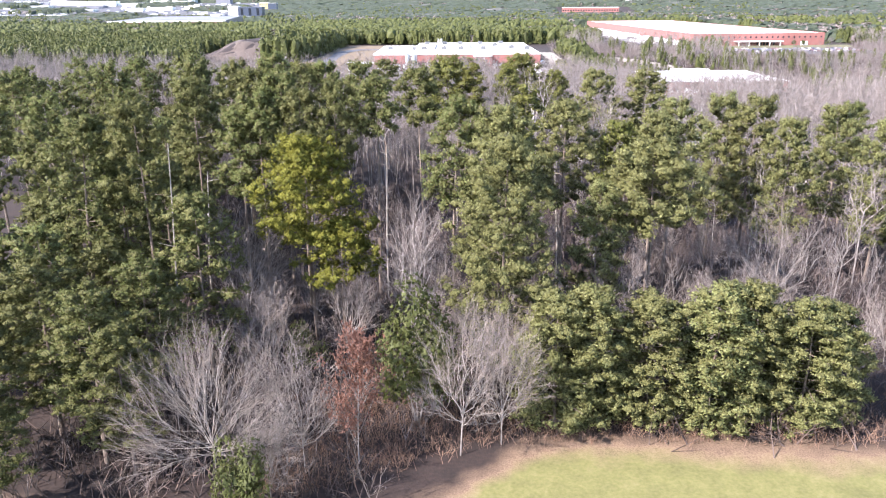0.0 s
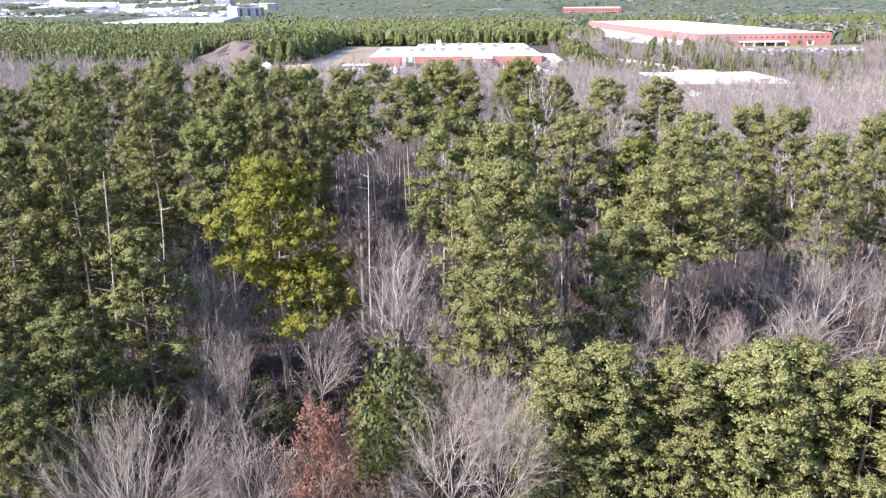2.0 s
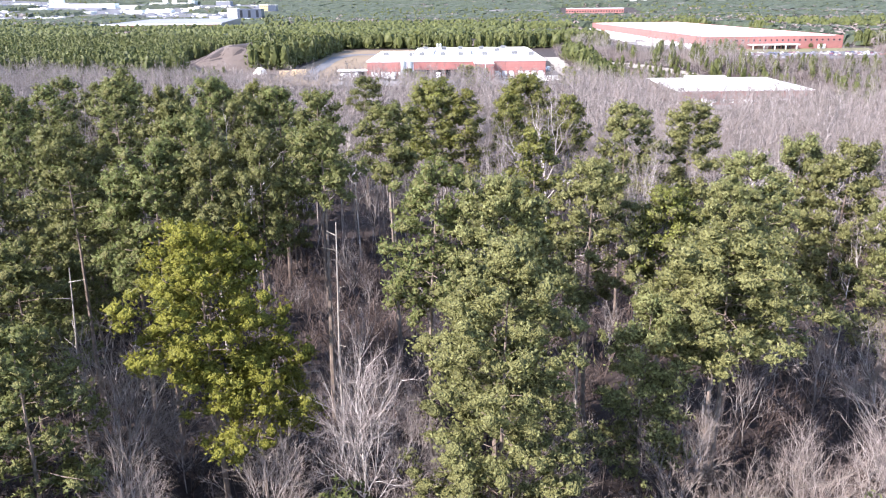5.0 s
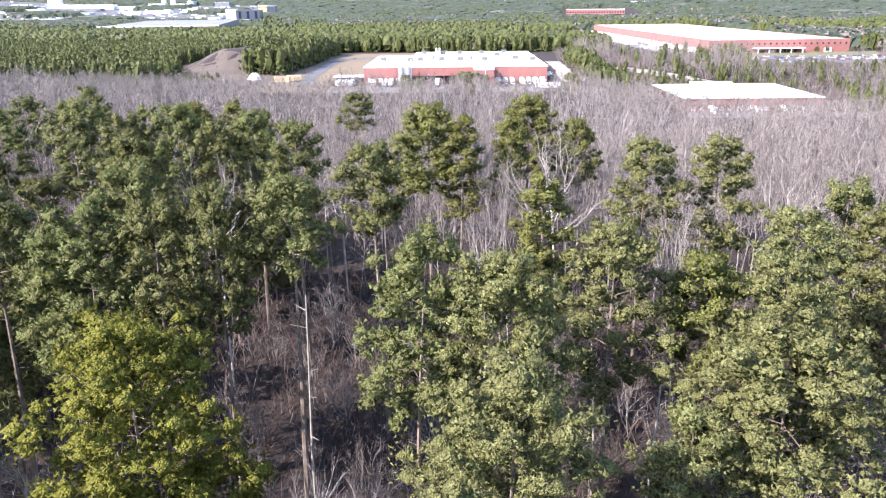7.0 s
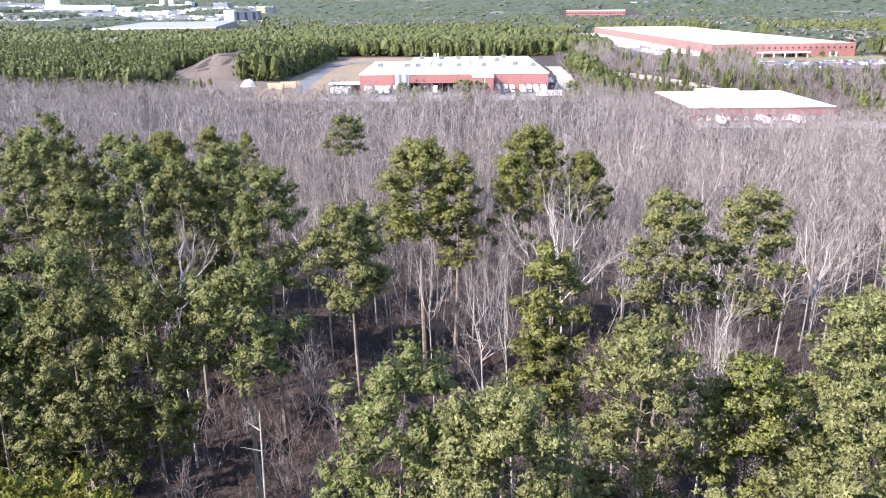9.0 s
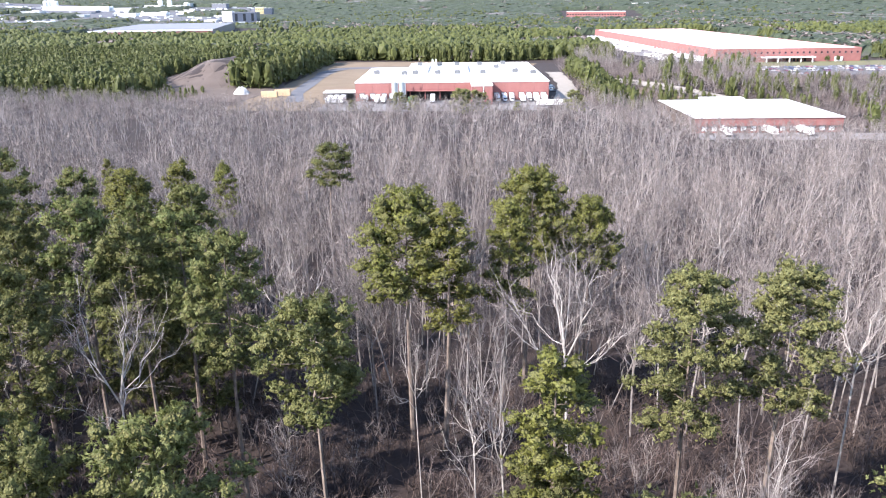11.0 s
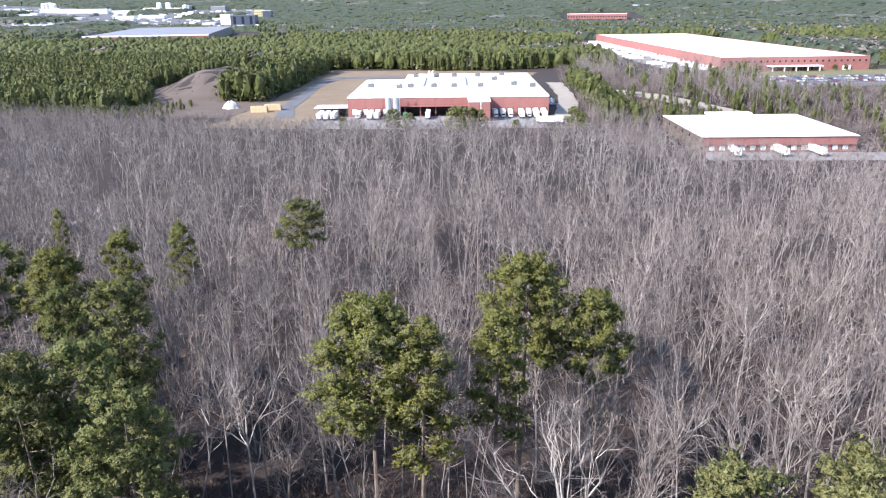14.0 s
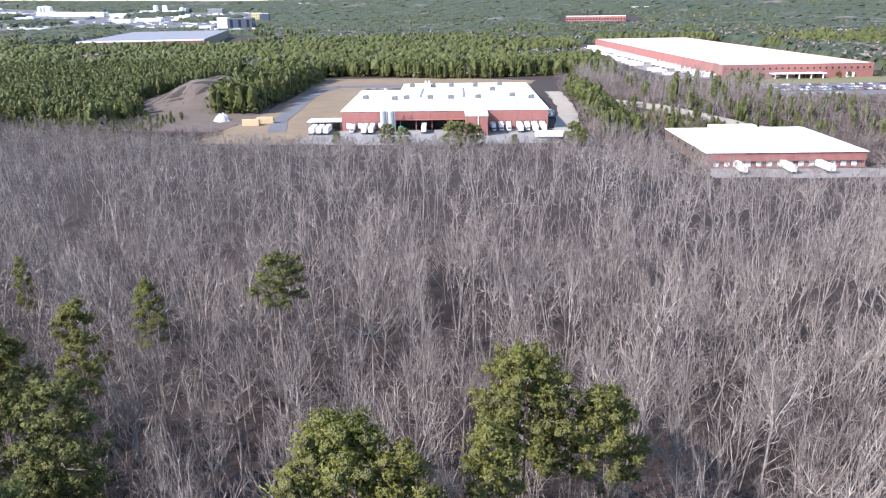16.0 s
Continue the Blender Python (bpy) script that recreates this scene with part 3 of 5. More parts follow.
    if leaves:
        c = np.concatenate([b + rng.normal(0, 0.25, b.shape) for _ in range(3)])
        lv, lf = blades(rng, c, c * 0, 0.34, 0.11, 2)
        crown = mesh_of("leaves", lv, lf, leaves)
    return wood.mesh("trunk", wood_mat or M_BARK), mesh_of("twig_crown", v, np.arange(len(v)).reshape(-1, 3), twig_mat or M_TWIG), crown


def loose(parts):
    """The arrays of a tree's trunk and twigs, at height 1, for joining many trees."""
    vs, fs, ms, n = [], [], [], 0
    for k, me in enumerate(parts[:2]):
        v, f = np.empty(len(me.vertices) * 3), np.empty(len(me.polygons) * 3, int)
        me.vertices.foreach_get("co", v)
        me.loops.foreach_get("vertex_index", f)
        vs.append(v.reshape(-1, 3))
        fs.append(f.reshape(-1, 3) + n)
        ms.append(np.full(len(fs[-1]), k))
        n += len(vs[-1])
    v = np.concatenate(vs)
    return v / v[:, 2].max(), np.concatenate(fs), np.concatenate(ms)


def bush_mesh(seed, height, radius, tufts, needle, mat):
    """A rounded bush of leaf sprays on a few stems."""
    rng = np.random.default_rng(seed)
    wood = Shape()
    q = rng.normal(0, 1, (tufts, 3))
    q /= np.linalg.norm(q, axis=1)[:, None]
    lobes = rng.normal(0, 0.4, (7, 3)) * (radius, radius, height * 0.3) + (0, 0, height * 0.5)
    c = lobes[rng.integers(0, 7, tufts)] + q * (radius * 0.5, radius * 0.5, height * 0.3) * rng.uniform(0.6, 1, (tufts, 1))
    c[:, 2] = np.abs(c[:, 2])
    for k in range(5):
        wood.tube([(0, 0, -0.2), lobes[k] * 0.5, lobes[k]], [0.09, 0.05, 0.02], 4)
    v, f = blades(rng, c, q + (0, 0, 0.3), needle, 0.25 * needle, 4)
    crown = mesh_of("crown", v, f, mat, True)
    round_off(crown, (q + (0, 0, 0.3)).repeat(12, 0))
    return wood.mesh("stem", M_BARK), crown


class Kind:
    """One built tree with parts, copied for each later place."""
    def __init__(self, name, label, category, group, parts, height):
        self.name, self.label, self.category, self.group, self.parts, self.height, self.first = name, label, category, group, parts, height, None

    def plant(self, x, y, height, turn, wide=1.0, label=""):
        s, tip = height / self.height, 0.05 if self.name == "bare_tree" else 0.0
        m = Matrix.LocRotScale((x, y, float(ground_z(x, y))), Euler((tip * math.cos(3 * turn), tip * math.sin(3 * turn), turn)), (s * wide, s * wide, s))
        if self.first is None:
            self.first = thing(self.name, self.label, self.category, m, self.group)
            for part_name, data in self.parts:
                if data is not None:
                    p = part(part_name, data, None, self.first)
                    if "crown" in part_name:
                        tagged(p, kind="stuff")
            ob = self.first
        else:
            ob = copy_thing(self.first, m)
            ob.matrix_basis = m
        return tagged(ob, label)


def pine_kind(seed, label, height=32, **k):
    trunk, crown = pine_mesh(seed, height, **k)
    return Kind("pine_tree", label, "tree", "pines of the wood", (("trunk", trunk), ("crown", crown)), height)


def bare_kind(seed, label, height, group="bare trees of the wood", name="bare_tree", **k):
    trunk, fine, leaves = (bare_mesh if "spread" in k else crown_tree)(seed, height, **k)
    tall = max(v.co.z for v in fine.vertices)
    return Kind(name, label, "tree", group, (("trunk", trunk), ("twig_crown", fine), ("leaf_crown", leaves)), tall)


rng = np.random.default_rng(11)
def pines(label, rows, **k):
    return [pine_kind(s, label, height=34, crown_base=cb, radius=r, branches=b, **k) for s, cb, r, b in rows]


TALL = pines("tall pine with a bare trunk and a green tufted crown", ((1, 18.5, 3.9, 36), (2, 20.5, 3.6, 33), (3, 17, 4.2, 39), (4, 22, 3.5, 30), (5, 19.5, 4.0, 36)))
# needles painted paler, putting brightness into these eastern pines' colour
TALL_LIT = pines("tall pine with a yellow-green tufted crown, painted lighter to brighten it", ((43, 19, 4.2, 36), (44, 20.5, 3.9, 33)), mat=M_PINE_YOUNG_LIT)
HIGH = pines("slim pine with a high small crown on a long pale trunk", ((7, 27.5, 3.3, 21), (8, 26, 3.5, 24), (9, 25.5, 3.1, 21)), ragged=0.35)
SLIM = pines("slim pine with a narrow ragged crown of green needles", ((15, 18.5, 2.3, 33), (16, 20, 2.6, 30)), pads=4, mat=M_PINE_OLIVE)
ROUNDTOP = pines("pine with a rounded dense green crown", ((17, 21.5, 4.7, 45), (18, 22.5, 4.4, 39)), pads=6, ragged=0.15, mat=M_PINE_OLIVE)
# BROAD, FULL and two of LOW carry painted brightness in their needles too
BROAD = pine_kind(19, "pine with a broad flat green crown, painted lighter to brighten it", height=28, crown_base=18, radius=6.2, branches=33, pads=7, tufts=26, mat=M_PINE_YOUNG_LIT)
TALL_FAR = pines("tall pine with a bare trunk and a green tufted crown", ((11, 20, 4.4, 30), (12, 22, 4.1, 27), (13, 18, 4.7, 33)), pads=4, tufts=16, needle=0.5)
FULL = pines("broad pine with dense green needles down to its middle", ((21, 5, 6.6, 78), (22, 9, 5.6, 66)), pads=6, tufts=24, needle=0.34, mat=M_PINE_YOUNG_LIT)
LOW = [pine_kind(s, "pine with green needles on low spreading limbs", height=32, crown_base=cb, radius=r, branches=48, pads=6, tufts=22, ragged=0.35, mat=m) for s, cb, r, m in ((26, 9, 5.4, M_PINE_YOUNG_LIT), (27, 11, 5.0, M_PINE_YOUNG_LIT), (23, 8, 5.2, M_PINE))]
DENSE = [pine_kind(s, "dark pine with dense needles on drooping lower limbs", height=24, crown_base=cb, radius=r, branches=42, pads=4, tufts=18, needle=0.42) for s, cb, r in ((28, 5, 4.2), (29, 7, 4.6))]
YARD_PINE = pine_kind(35, "small pine at the edge of the truck yard", height=12, crown_base=0.6, radius=3.6, branches=30, pads=4, tufts=12, count=4, needle=0.6, mat=M_PINE_YOUNG_LIT)
EDGE = [pine_kind(s, "young pine with grey-green needles almost to the ground", height=17, crown_base=0.8, radius=r, branches=72, pads=5, tufts=20, needle=0.32, ragged=0.15, flat=0.65, mat=M_PINE_YOUNG_LIT)
        for s, r in ((31, 3.7), (32, 3.3), (33, 4.0))]
YELLOW = pine_kind(41, "yellow-green pine with a ragged crown in two tiers", height=29.5, crown_base=16, radius=5.8, branches=45, pads=5, tufts=26, ragged=0.3, mat=M_PINE_YELLOW)
YELLOW_LOW = pine_kind(42, "low yellow-green pine with spreading limbs beside a taller one", height=18, crown_base=11.5, radius=4.6, branches=24, pads=5, tufts=24, ragged=0.3, mat=M_PINE_YELLOW)
UPRIGHT = [bare_kind(s, "slender leafless tree with grey upright branches", 27, radius=rd, fork_at=lo, limbs=6, splits=2, subs=6, twigs=10, tilt=1.45, thick=0.85, twig_r=0.019, low=0.5) for s, rd, lo in
           ((51, 5.2, 0.58), (52, 6.0, 0.64), (53, 4.6, 0.55), (54, 5.8, 0.6))]
WIDE = bare_kind(61, "wide leafless tree with a dense dome of grey twigs", 22, radius=12.5, fork_at=0.34, limbs=30, splits=3, subs=9, twigs=13, tilt=1.72, thick=0.62, twig_r=0.014, low=0.25, wild=0.6, twig_mat=M_TWIG_PALE)
ROUND = [bare_kind(s, "leafless tree with a rounded crown of grey twigs", 19, radius=rd, fork_at=at, limbs=12, splits=2, subs=8, twigs=13, tilt=1.5, thick=0.66, twig_r=0.014, low=0.4, wild=wd, twig_mat=M_TWIG if s == 67 else M_TWIG_PALE) for s, rd, at, wd in ((65, 5.8, 0.38, 0.85), (66, 6.4, 0.3, 0.85), (67, 4.6, 0.5, 1.0))]
PALE = [bare_kind(s, "pale-barked leafless tree with forked spreading limbs", 34, radius=rd, fork_at=at, limbs=k, splits=2, subs=7, twigs=13, tilt=1.4, thick=0.72, wood_mat=M_WHITE_BARK, twig_r=0.016, low=0.5)
        for s, k, rd, at in ((71, 5, 8.0, 0.62), (72, 5, 6.5, 0.66), (73, 6, 8.5, 0.56))]
SYCAMORE = bare_kind(75, "large sprawling leafless tree with pale limbs", 24, group="", radius=11.5, fork_at=0.32, limbs=9, splits=3, subs=9, twigs=13, tilt=1.5, thick=0.9, wood_mat=M_LIMB, twig_r=0.016, low=0.3)
SMALL = [bare_kind(s, "small leafless understorey tree with brown-grey twigs", 11, radius=rd, fork_at=0.25, limbs=6, splits=1, subs=6, twigs=9, tilt=1.2, thick=0.7, twig_r=0.017) for s, rd in ((81, 3.0), (82, 3.6), (83, 2.6))]
REDLEAF = bare_kind(91, "small tree that keeps its dry reddish leaves", 17, name="red_leaved_tree", group="", spread=6.5, limbs=22, subs=8, twigs=6, upright=0.6, low=0.16, leaves=M_RED)
MID_BARE = [loose(crown_tree(s, 26, rd, at, limbs=6, splits=2, subs=4, twigs=7, tilt=1.45, thick=0.75, twig_r=0.028, segs=3, low=0.5, coarse=True))
            for s, at, rd in ((251, 0.5, 5.8), (252, 0.58, 5.0), (253, 0.44, 6.4), (254, 0.62, 5.2), (255, 0.52, 4.8), (256, 0.46, 7.0))]
THICKET = [loose(crown_tree(s, 8, 2.8, 0.2, limbs=3, splits=1, subs=3, twigs=7, tilt=1.2, segs=2, coarse=True, twig_r=0.02)) for s in (261, 262, 263)]
taken = []


def put(kind, x, y, height, wide=1.0, label="", turn=None):
    taken.append((x, y))
    return kind.plant(x, y, height, rng.uniform(0, 6.28) if turn is None else turn, wide * rng.uniform(0.93, 1.07), label)


# pines west of the flight line: x, y, height
PINES_WEST = [(-110, 193, 33), (-45, 89, 35.6), (-53.5, 89, 33.4), (-48.6, 116, 35.6), (-68.5, 165.5, 34.5), (-46.8, 143, 35), (-41, 114, 31.5), (-96, 197, 33),
              (-92, 205, 31), (-55, 158, 35), (-31, 112.6, 34.5), (-35, 118, 36.6), (-37.4, 112, 34), (-48.6, 159.6, 36.6), (-41.7, 158, 34.2), (-38, 162, 35), (-45.6, 182, 33)]
for i, (x, y, h) in enumerate(PINES_WEST):
    put(TALL_FAR[i % 3] if x < -60 else TALL[i % 5], x, y, h, 0.95)
# pines told apart one by one: kind, x, y, height, width
for kind, x, y, h, w in ((HIGH[0], -19.8, 116, 35.6, 1.0), (TALL[3], -25.7, 113, 35.6, 0.8), (TALL[1], -29, 152, 35.6, 1.0), (HIGH[1], -14.7, 134, 35.6, 1.05),
                         (TALL[4], -7.2, 106, 33.7, 1.0), (SLIM[0], 4, 131, 32.8, 1.15), (TALL_LIT[0], 16.8, 146, 34.3, 1.0), (TALL_LIT[1], 25.7, 148, 34, 1.0),
                         (TALL_LIT[0], 9, 114, 32.6, 0.95), (ROUNDTOP[1], 17.5, 117.5, 29, 1.1), (TALL_LIT[1], 26.4, 122, 31.8, 1.05), (TALL_LIT[0], 21.5, 109, 31.5, 0.95),
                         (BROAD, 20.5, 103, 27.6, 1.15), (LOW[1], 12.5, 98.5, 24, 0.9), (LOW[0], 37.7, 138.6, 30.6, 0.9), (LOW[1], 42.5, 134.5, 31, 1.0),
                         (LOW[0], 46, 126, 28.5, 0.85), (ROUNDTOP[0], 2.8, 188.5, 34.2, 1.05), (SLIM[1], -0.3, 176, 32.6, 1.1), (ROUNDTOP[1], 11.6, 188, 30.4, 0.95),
                         (ROUNDTOP[0], -12.8, 172, 34.8, 1.0), (SLIM[0], -8, 170, 33.2, 1.2), (ROUNDTOP[1], -60.7, 194.5, 32.3, 0.95), (SLIM[1], -56.5, 206, 31.6, 0.95),
                         (HIGH[2], -36.5, 231, 30.2, 1.25), (SLIM[1], -57, 227, 27, 1.0), (SLIM[0], -93, 248.5, 23, 0.9), (LOW[0], 62, 128, 28, 0.9), (LOW[1], 58, 137, 29, 0.9),
                         (TALL[1], 70, 160, 27, 1.0), (TALL[0], 3.2, 131.5, 25, 0.9), (LOW[2], -53, 173, 27, 0.9), (LOW[2], -46, 178, 25, 0.9), (LOW[2], -57, 189, 29, 0.8), (DENSE[1], -51, 190, 23, 0.8), (LOW[2], -45, 166, 26, 0.8), (DENSE[0], -40, 172, 21, 0.9)):
    put(kind, x, y, h, w)
for kind, x, y, h, w in ((FULL[0], 0.2, 88.5, 31.2, 1.0), (FULL[1], -0.8, 104, 32.8, 0.95), (DENSE[0], -38, 87.6, 24.4, 1.0), (DENSE[1], -50, 93, 26.4, 1.1)):
    put(kind, x, y, h, w)
put(YELLOW, -26.3, 97.5, 29.5, turn=1.0)
put(YELLOW_LOW, -21.8, 96, 18.5, turn=2.0)
# the short dense pines along the field, and those on the shaded west side
for i, (x, y, h) in enumerate([(6.2, 78, 16.0), (10.4, 79, 16.4), (17.2, 80, 15.2), (24.2, 79.5, 16.9), (28.4, 80.5, 16.6), (34.4, 80, 14.8), (38, 82, 14.0)]):
    put(EDGE[i % 3], x, y, h, 1.2)
for i, (x, y, h) in enumerate([(-41, 77, 19.5), (-42, 67, 19.8), (-38, 65, 16.9), (-50, 72, 21), (-54, 64, 19), (-60, 76, 22), (-48, 58, 15), (-47, 82, 20)]):
    put(LOW[2], x, y, h, 1.2)
# leafless trees
put(WIDE, -28.6, 63.5, 21.9, 1.0)
put(ROUND[0], -20.2, 66.5, 16.8)
put(ROUND[1], -22, 60.5, 13.5)
put(ROUND[0], -4.2, 71, 19.6)
put(ROUND[1], 0.2, 73.5, 18.4, 0.9)
put(ROUND[2], -11.2, 88, 26.8, 0.75)
put(ROUND[1], -37.5, 99, 24)
put(ROUND[1], -28, 105, 13)
put(ROUND[0], 16.3, 96, 19)
put(ROUND[1], -21, 93.5, 16)
put(ROUND[0], -34, 92, 17)
for i, (x, y, h) in enumerate(((20.5, 94, 14), (26.5, 92.5, 15), (31.5, 95.5, 16), (36, 99, 15), (23.5, 89, 11), (30, 88.5, 12), (35, 91, 12), (15.5, 91, 12), (27, 98.5, 14))):
    put(ROUND[i % 3], x, y, h)
PRIVET = [Kind("evergreen_shrub", "tall evergreen shrub with loose green leaves", "shrub", "evergreen shrubs", list(zip(("stem", "crown"), bush_mesh(sd, 8, 3.2, 1700, 0.27, M_SHRUB))), 8) for sd in (78, 79)]
for i, (x, y, h, w) in enumerate(((-24.2, 57.5, 10.5, 0.75), (-9.5, 77, 16, 0.85), (-8, 80, 13, 0.8), (-25, 88, 7, 1.0), (12.5, 82, 6, 1.0), (33, 96, 6, 1.1))):
    put(PRIVET[i % 2], x, y, h, w)
put(REDLEAF, -15, 68.8, 17, 0.72)
put(SYCAMORE, 39.5, 106, 25)
# pale-barked trees: x, y, height, width, which
for x, y, h, w, k in ((7.2, 155, 38.5, 0.95, 0), (-37.8, 144, 36, 0.95, 0), (-28, 175.5, 34.5, 1.0, 2), (-32, 178, 32, 0.8, 1), (-5.8, 177, 35, 0.6, 1), (0.6, 138, 35, 0.8, 1), (14.9, 121.8, 36, 0.7, 1),
                      (16.4, 119.6, 34.5, 0.7, 1), (39.3, 162.6, 32, 0.9, 0), (-3, 147, 30, 0.7, 2), (22, 182, 30, 0.8, 2), (34, 204.5, 31, 0.9, 0), (21.7, 196, 29, 0.9, 2), (43, 131, 24, 0.9, 1), (38.2, 136, 22, 0.8, 2),
                      (-10, 158, 27, 0.7, 0), (30, 170, 28, 0.8, 1), (-52, 148, 30, 0.8, 1), (-40, 190, 28, 0.8, 2)):
    put(PALE[k], x, y, h, w)
for i, (x, y, h) in enumerate([(-43.3, 208.2, 24), (-48.1, 229.2, 25), (-82.9, 241.1, 24), (-22.5, 236.6, 26), (-56.7, 224.4, 20), (-12.8, 237.2, 27), (36.2, 219.8, 26)]):
    put(PALE[i % 3], x, y, h, 0.8)


def dead_tree(x, y, height, lean, seed):
    g = np.random.default_rng(seed)
    t = thing("dead_tree", "dead standing trunk, barkless and bleached pale", "tree", pose(x, y, 0, 0, 0, 40 * seed), "dead trees")
    s = Shape().tube([(0, 0, -0.3), (0.2 * lean, 0.1, height * 0.4), (0.8 * lean, 0, height * 0.75), (lean, -0.2, height)], [0.15, 0.12, 0.085, 0.05], 7)
    part("trunk", s, M_DEAD, t)
    for k in range(6):
        z = height * g.uniform(0.45, 0.97)
        az, ln = g.uniform(0, 6.28), g.uniform(0.6, 2.2)
        p = np.array([lean * (z / height) ** 1.5, 0, z])
        part("branch_stub", Shape().tube([p, p + (math.cos(az) * ln, math.sin(az) * ln, 0.25 * ln)], [0.05, 0.015], 4), M_DEAD, t)
    taken.append((x, y))


for x, y, h, lean, seed in ((-18.2, 112.4, 26.5, 0.4, 1), (-41, 86, 31, 1.6, 2), (-29, 108, 22, 2.0, 3), (-44, 104, 24, -1.5, 4), (9, 121, 23, 1.0, 5)):
    dead_tree(x, y, h, lean, seed)


def clear(x, y, gap):
    return all((x - a) ** 2 + (y - b) ** 2 > gap * gap for a, b in taken)


def in_sight(x, y, margin=8):
    """Within the ground that the flight passes or looks over."""
    d = max(y, 0) + 2
    return -0.72 * d - margin < x < 0.55 * d + margin


def fill(kinds, tries, x0, x1, y0, y1, low, high, gap, wide=1.0, keep=lambda x, y: True):
    for _ in range(tries):
        x, y = rng.uniform(x0, x1), rng.uniform(y0, y1)
        if in_sight(x, y) and clear(x, y, gap) and keep(x, y):
            put(kinds[int(rng.integers(len(kinds)))], x, y, rng.uniform(low, high), wide)


fill(DENSE, 40, -66, -38, 70, 112, 15, 25, 6.0)
fill(DENSE, 30, -78, -50, 108, 160, 18, 27, 7.0)
fill(TALL, 24, -64, -48, 84, 160, 27, 34, 9.0)
fill(TALL_FAR, 130, -140, -62, 84, 205, 28, 35, 8.5)
fill(UPRIGHT + ROUND, 60, 44, 110, 100, 185, 17, 25, 6.5)
fill(ROUND, 70, -34, 8, 82, 112, 11, 17, 5.0)
fill(ROUND + SMALL, 60, 24, 70, 88, 130, 10, 17, 5.0)
fill(SMALL, 130, -52, 42, 84, 165, 8, 14, 4.5)
fill(UPRIGHT, 260, -60, 75, 172, 222, 22, 29, 6.2)


# ---- woods too many to count ----
def scatter(name, label, meshes, mats, places, rng, sway=0.02):
    """Many small plants joined in one mesh of stuff."""
    vs, fs, ms, n = [], [], [], 0
    for x, y, z, s, w in places:
        v, f, mi = meshes[int(rng.integers(len(meshes)))]
        a = rng.uniform(0, 6.28)
        c, q = math.cos(a) * s * w, math.sin(a) * s * w
        lx, ly = rng.normal(0, sway * s, 2)
        vs.append(np.column_stack([v[:, 0] * c - v[:, 1] * q + x + v[:, 2] * lx, v[:, 0] * q + v[:, 1] * c + y + v[:, 2] * ly, v[:, 2] * s + z]))
        fs.append(f + n)
        ms.append(mi)
        n += len(v)
    me = mesh_of(name, np.concatenate(vs), np.concatenate(fs), mats[0])
    for m in mats[1:]:
        me.materials.append(m)
    me.polygons.foreach_set("material_index", np.concatenate(ms).astype(np.int32))
    return tagged(new(name, me), label, "woods" if "brush" not in name else "brush", kind="stuff")


def spare_pine(seed, height, base, radius, count, leaf):
    """A small cone-headed pine of needle sprays."""
    g = np.random.default_rng(seed)
    u = g.uniform(0, 1, count) ** 1.3
    az, r = g.uniform(0, 6.28, count), radius * (1 - u ** 3) ** 0.7 * g.uniform(0.75, 1.05, count)
    q = np.column_stack([np.cos(az), np.sin(az), 0.3 + 0 * az])
    c = np.column_stack([np.cos(az) * r, np.sin(az) * r, base + (height - base) * u])
    v, f = blades(g, c, q * 1.5, leaf, 0.36 * leaf, 1)
    w = Shape().tube([(0, 0, -0.02), (0, 0, height * 0.4)], [0.012, 0.006], 3).arrays()
    return np.concatenate([v, w[0]]), np.concatenate([f, w[1] + len(v)]), np.repeat([0, 1], [len(f), len(w[1])])


def places(tries, x0, x1, y0, y1, low, high, gap, keep, r):
    """Random places at least a gap apart, by a coarse grid."""
    cells, out = set(), []
    for _ in range(tries):
        x, y = r.uniform(x0, x1), r.uniform(y0, y1)
        c = (int(x // gap), int(y // gap))
        if c in cells or not keep(x, y):
            continue
        cells.add(c)
        out.append((x, y, float(ground_z(x, y)), r.uniform(low, high), r.uniform(0.85, 1.2)))
    return out


def view(x, y):
    return -0.72 * y - 30 < x < 0.56 * y + 30


def east_yard(x, y):
    return 78 < x < 195 and 455 < y < 590


r2 = np.random.default_rng(23)
FAR_BARE = [loose(crown_tree(s, 25, rd, at, limbs=4, splits=1, subs=4, twigs=6, tilt=1.5, thick=0.8, twig_r=0.048, segs=2, low=0.5, coarse=True))
            for s, at, rd in ((200, 0.58, 5.8), (201, 0.64, 5.0), (202, 0.55, 6.4), (203, 0.66, 5.2), (204, 0.6, 6.2), (205, 0.56, 7.0))]
middle = places(3000, -200, 175, 178, 300, 18, 30, 6.6, lambda x, y: view(x, y) and clear(x, y, 4.5), r2)
def lumpy(x, y):
    """Height of the woods' roof, rising and falling over some tens of metres."""
    return 0.96 + 0.3 * noise.noise((x / 34, y / 40, 1.7)) + 0.32 * noise.noise((x / 12, y / 14, 4.1))


middle = [(x, y, z, h * lumpy(x, y), w) for x, y, z, h, w in middle]
scatter("leafless_woods", "dense grey leafless trees crowding the low ground", MID_BARE, (M_LIMB, M_TWIG), middle, r2, 0.13)
bottom = places(5200, -330, 330, 300, 505, 16, 28, 7.8, lambda x, y: view(x, y) and not (78 < x < 195 and y > 470) and not (-190 < x < 45 and y > 495 + 4 * math.sin(x / 13)), r2)
bottom = [(x, y, z, min(h, 0.165 * ((538 if x > -105 else 540 if x > -200 else 575) - y) if x < 60 else h), w) for x, y, z, h, w in bottom]
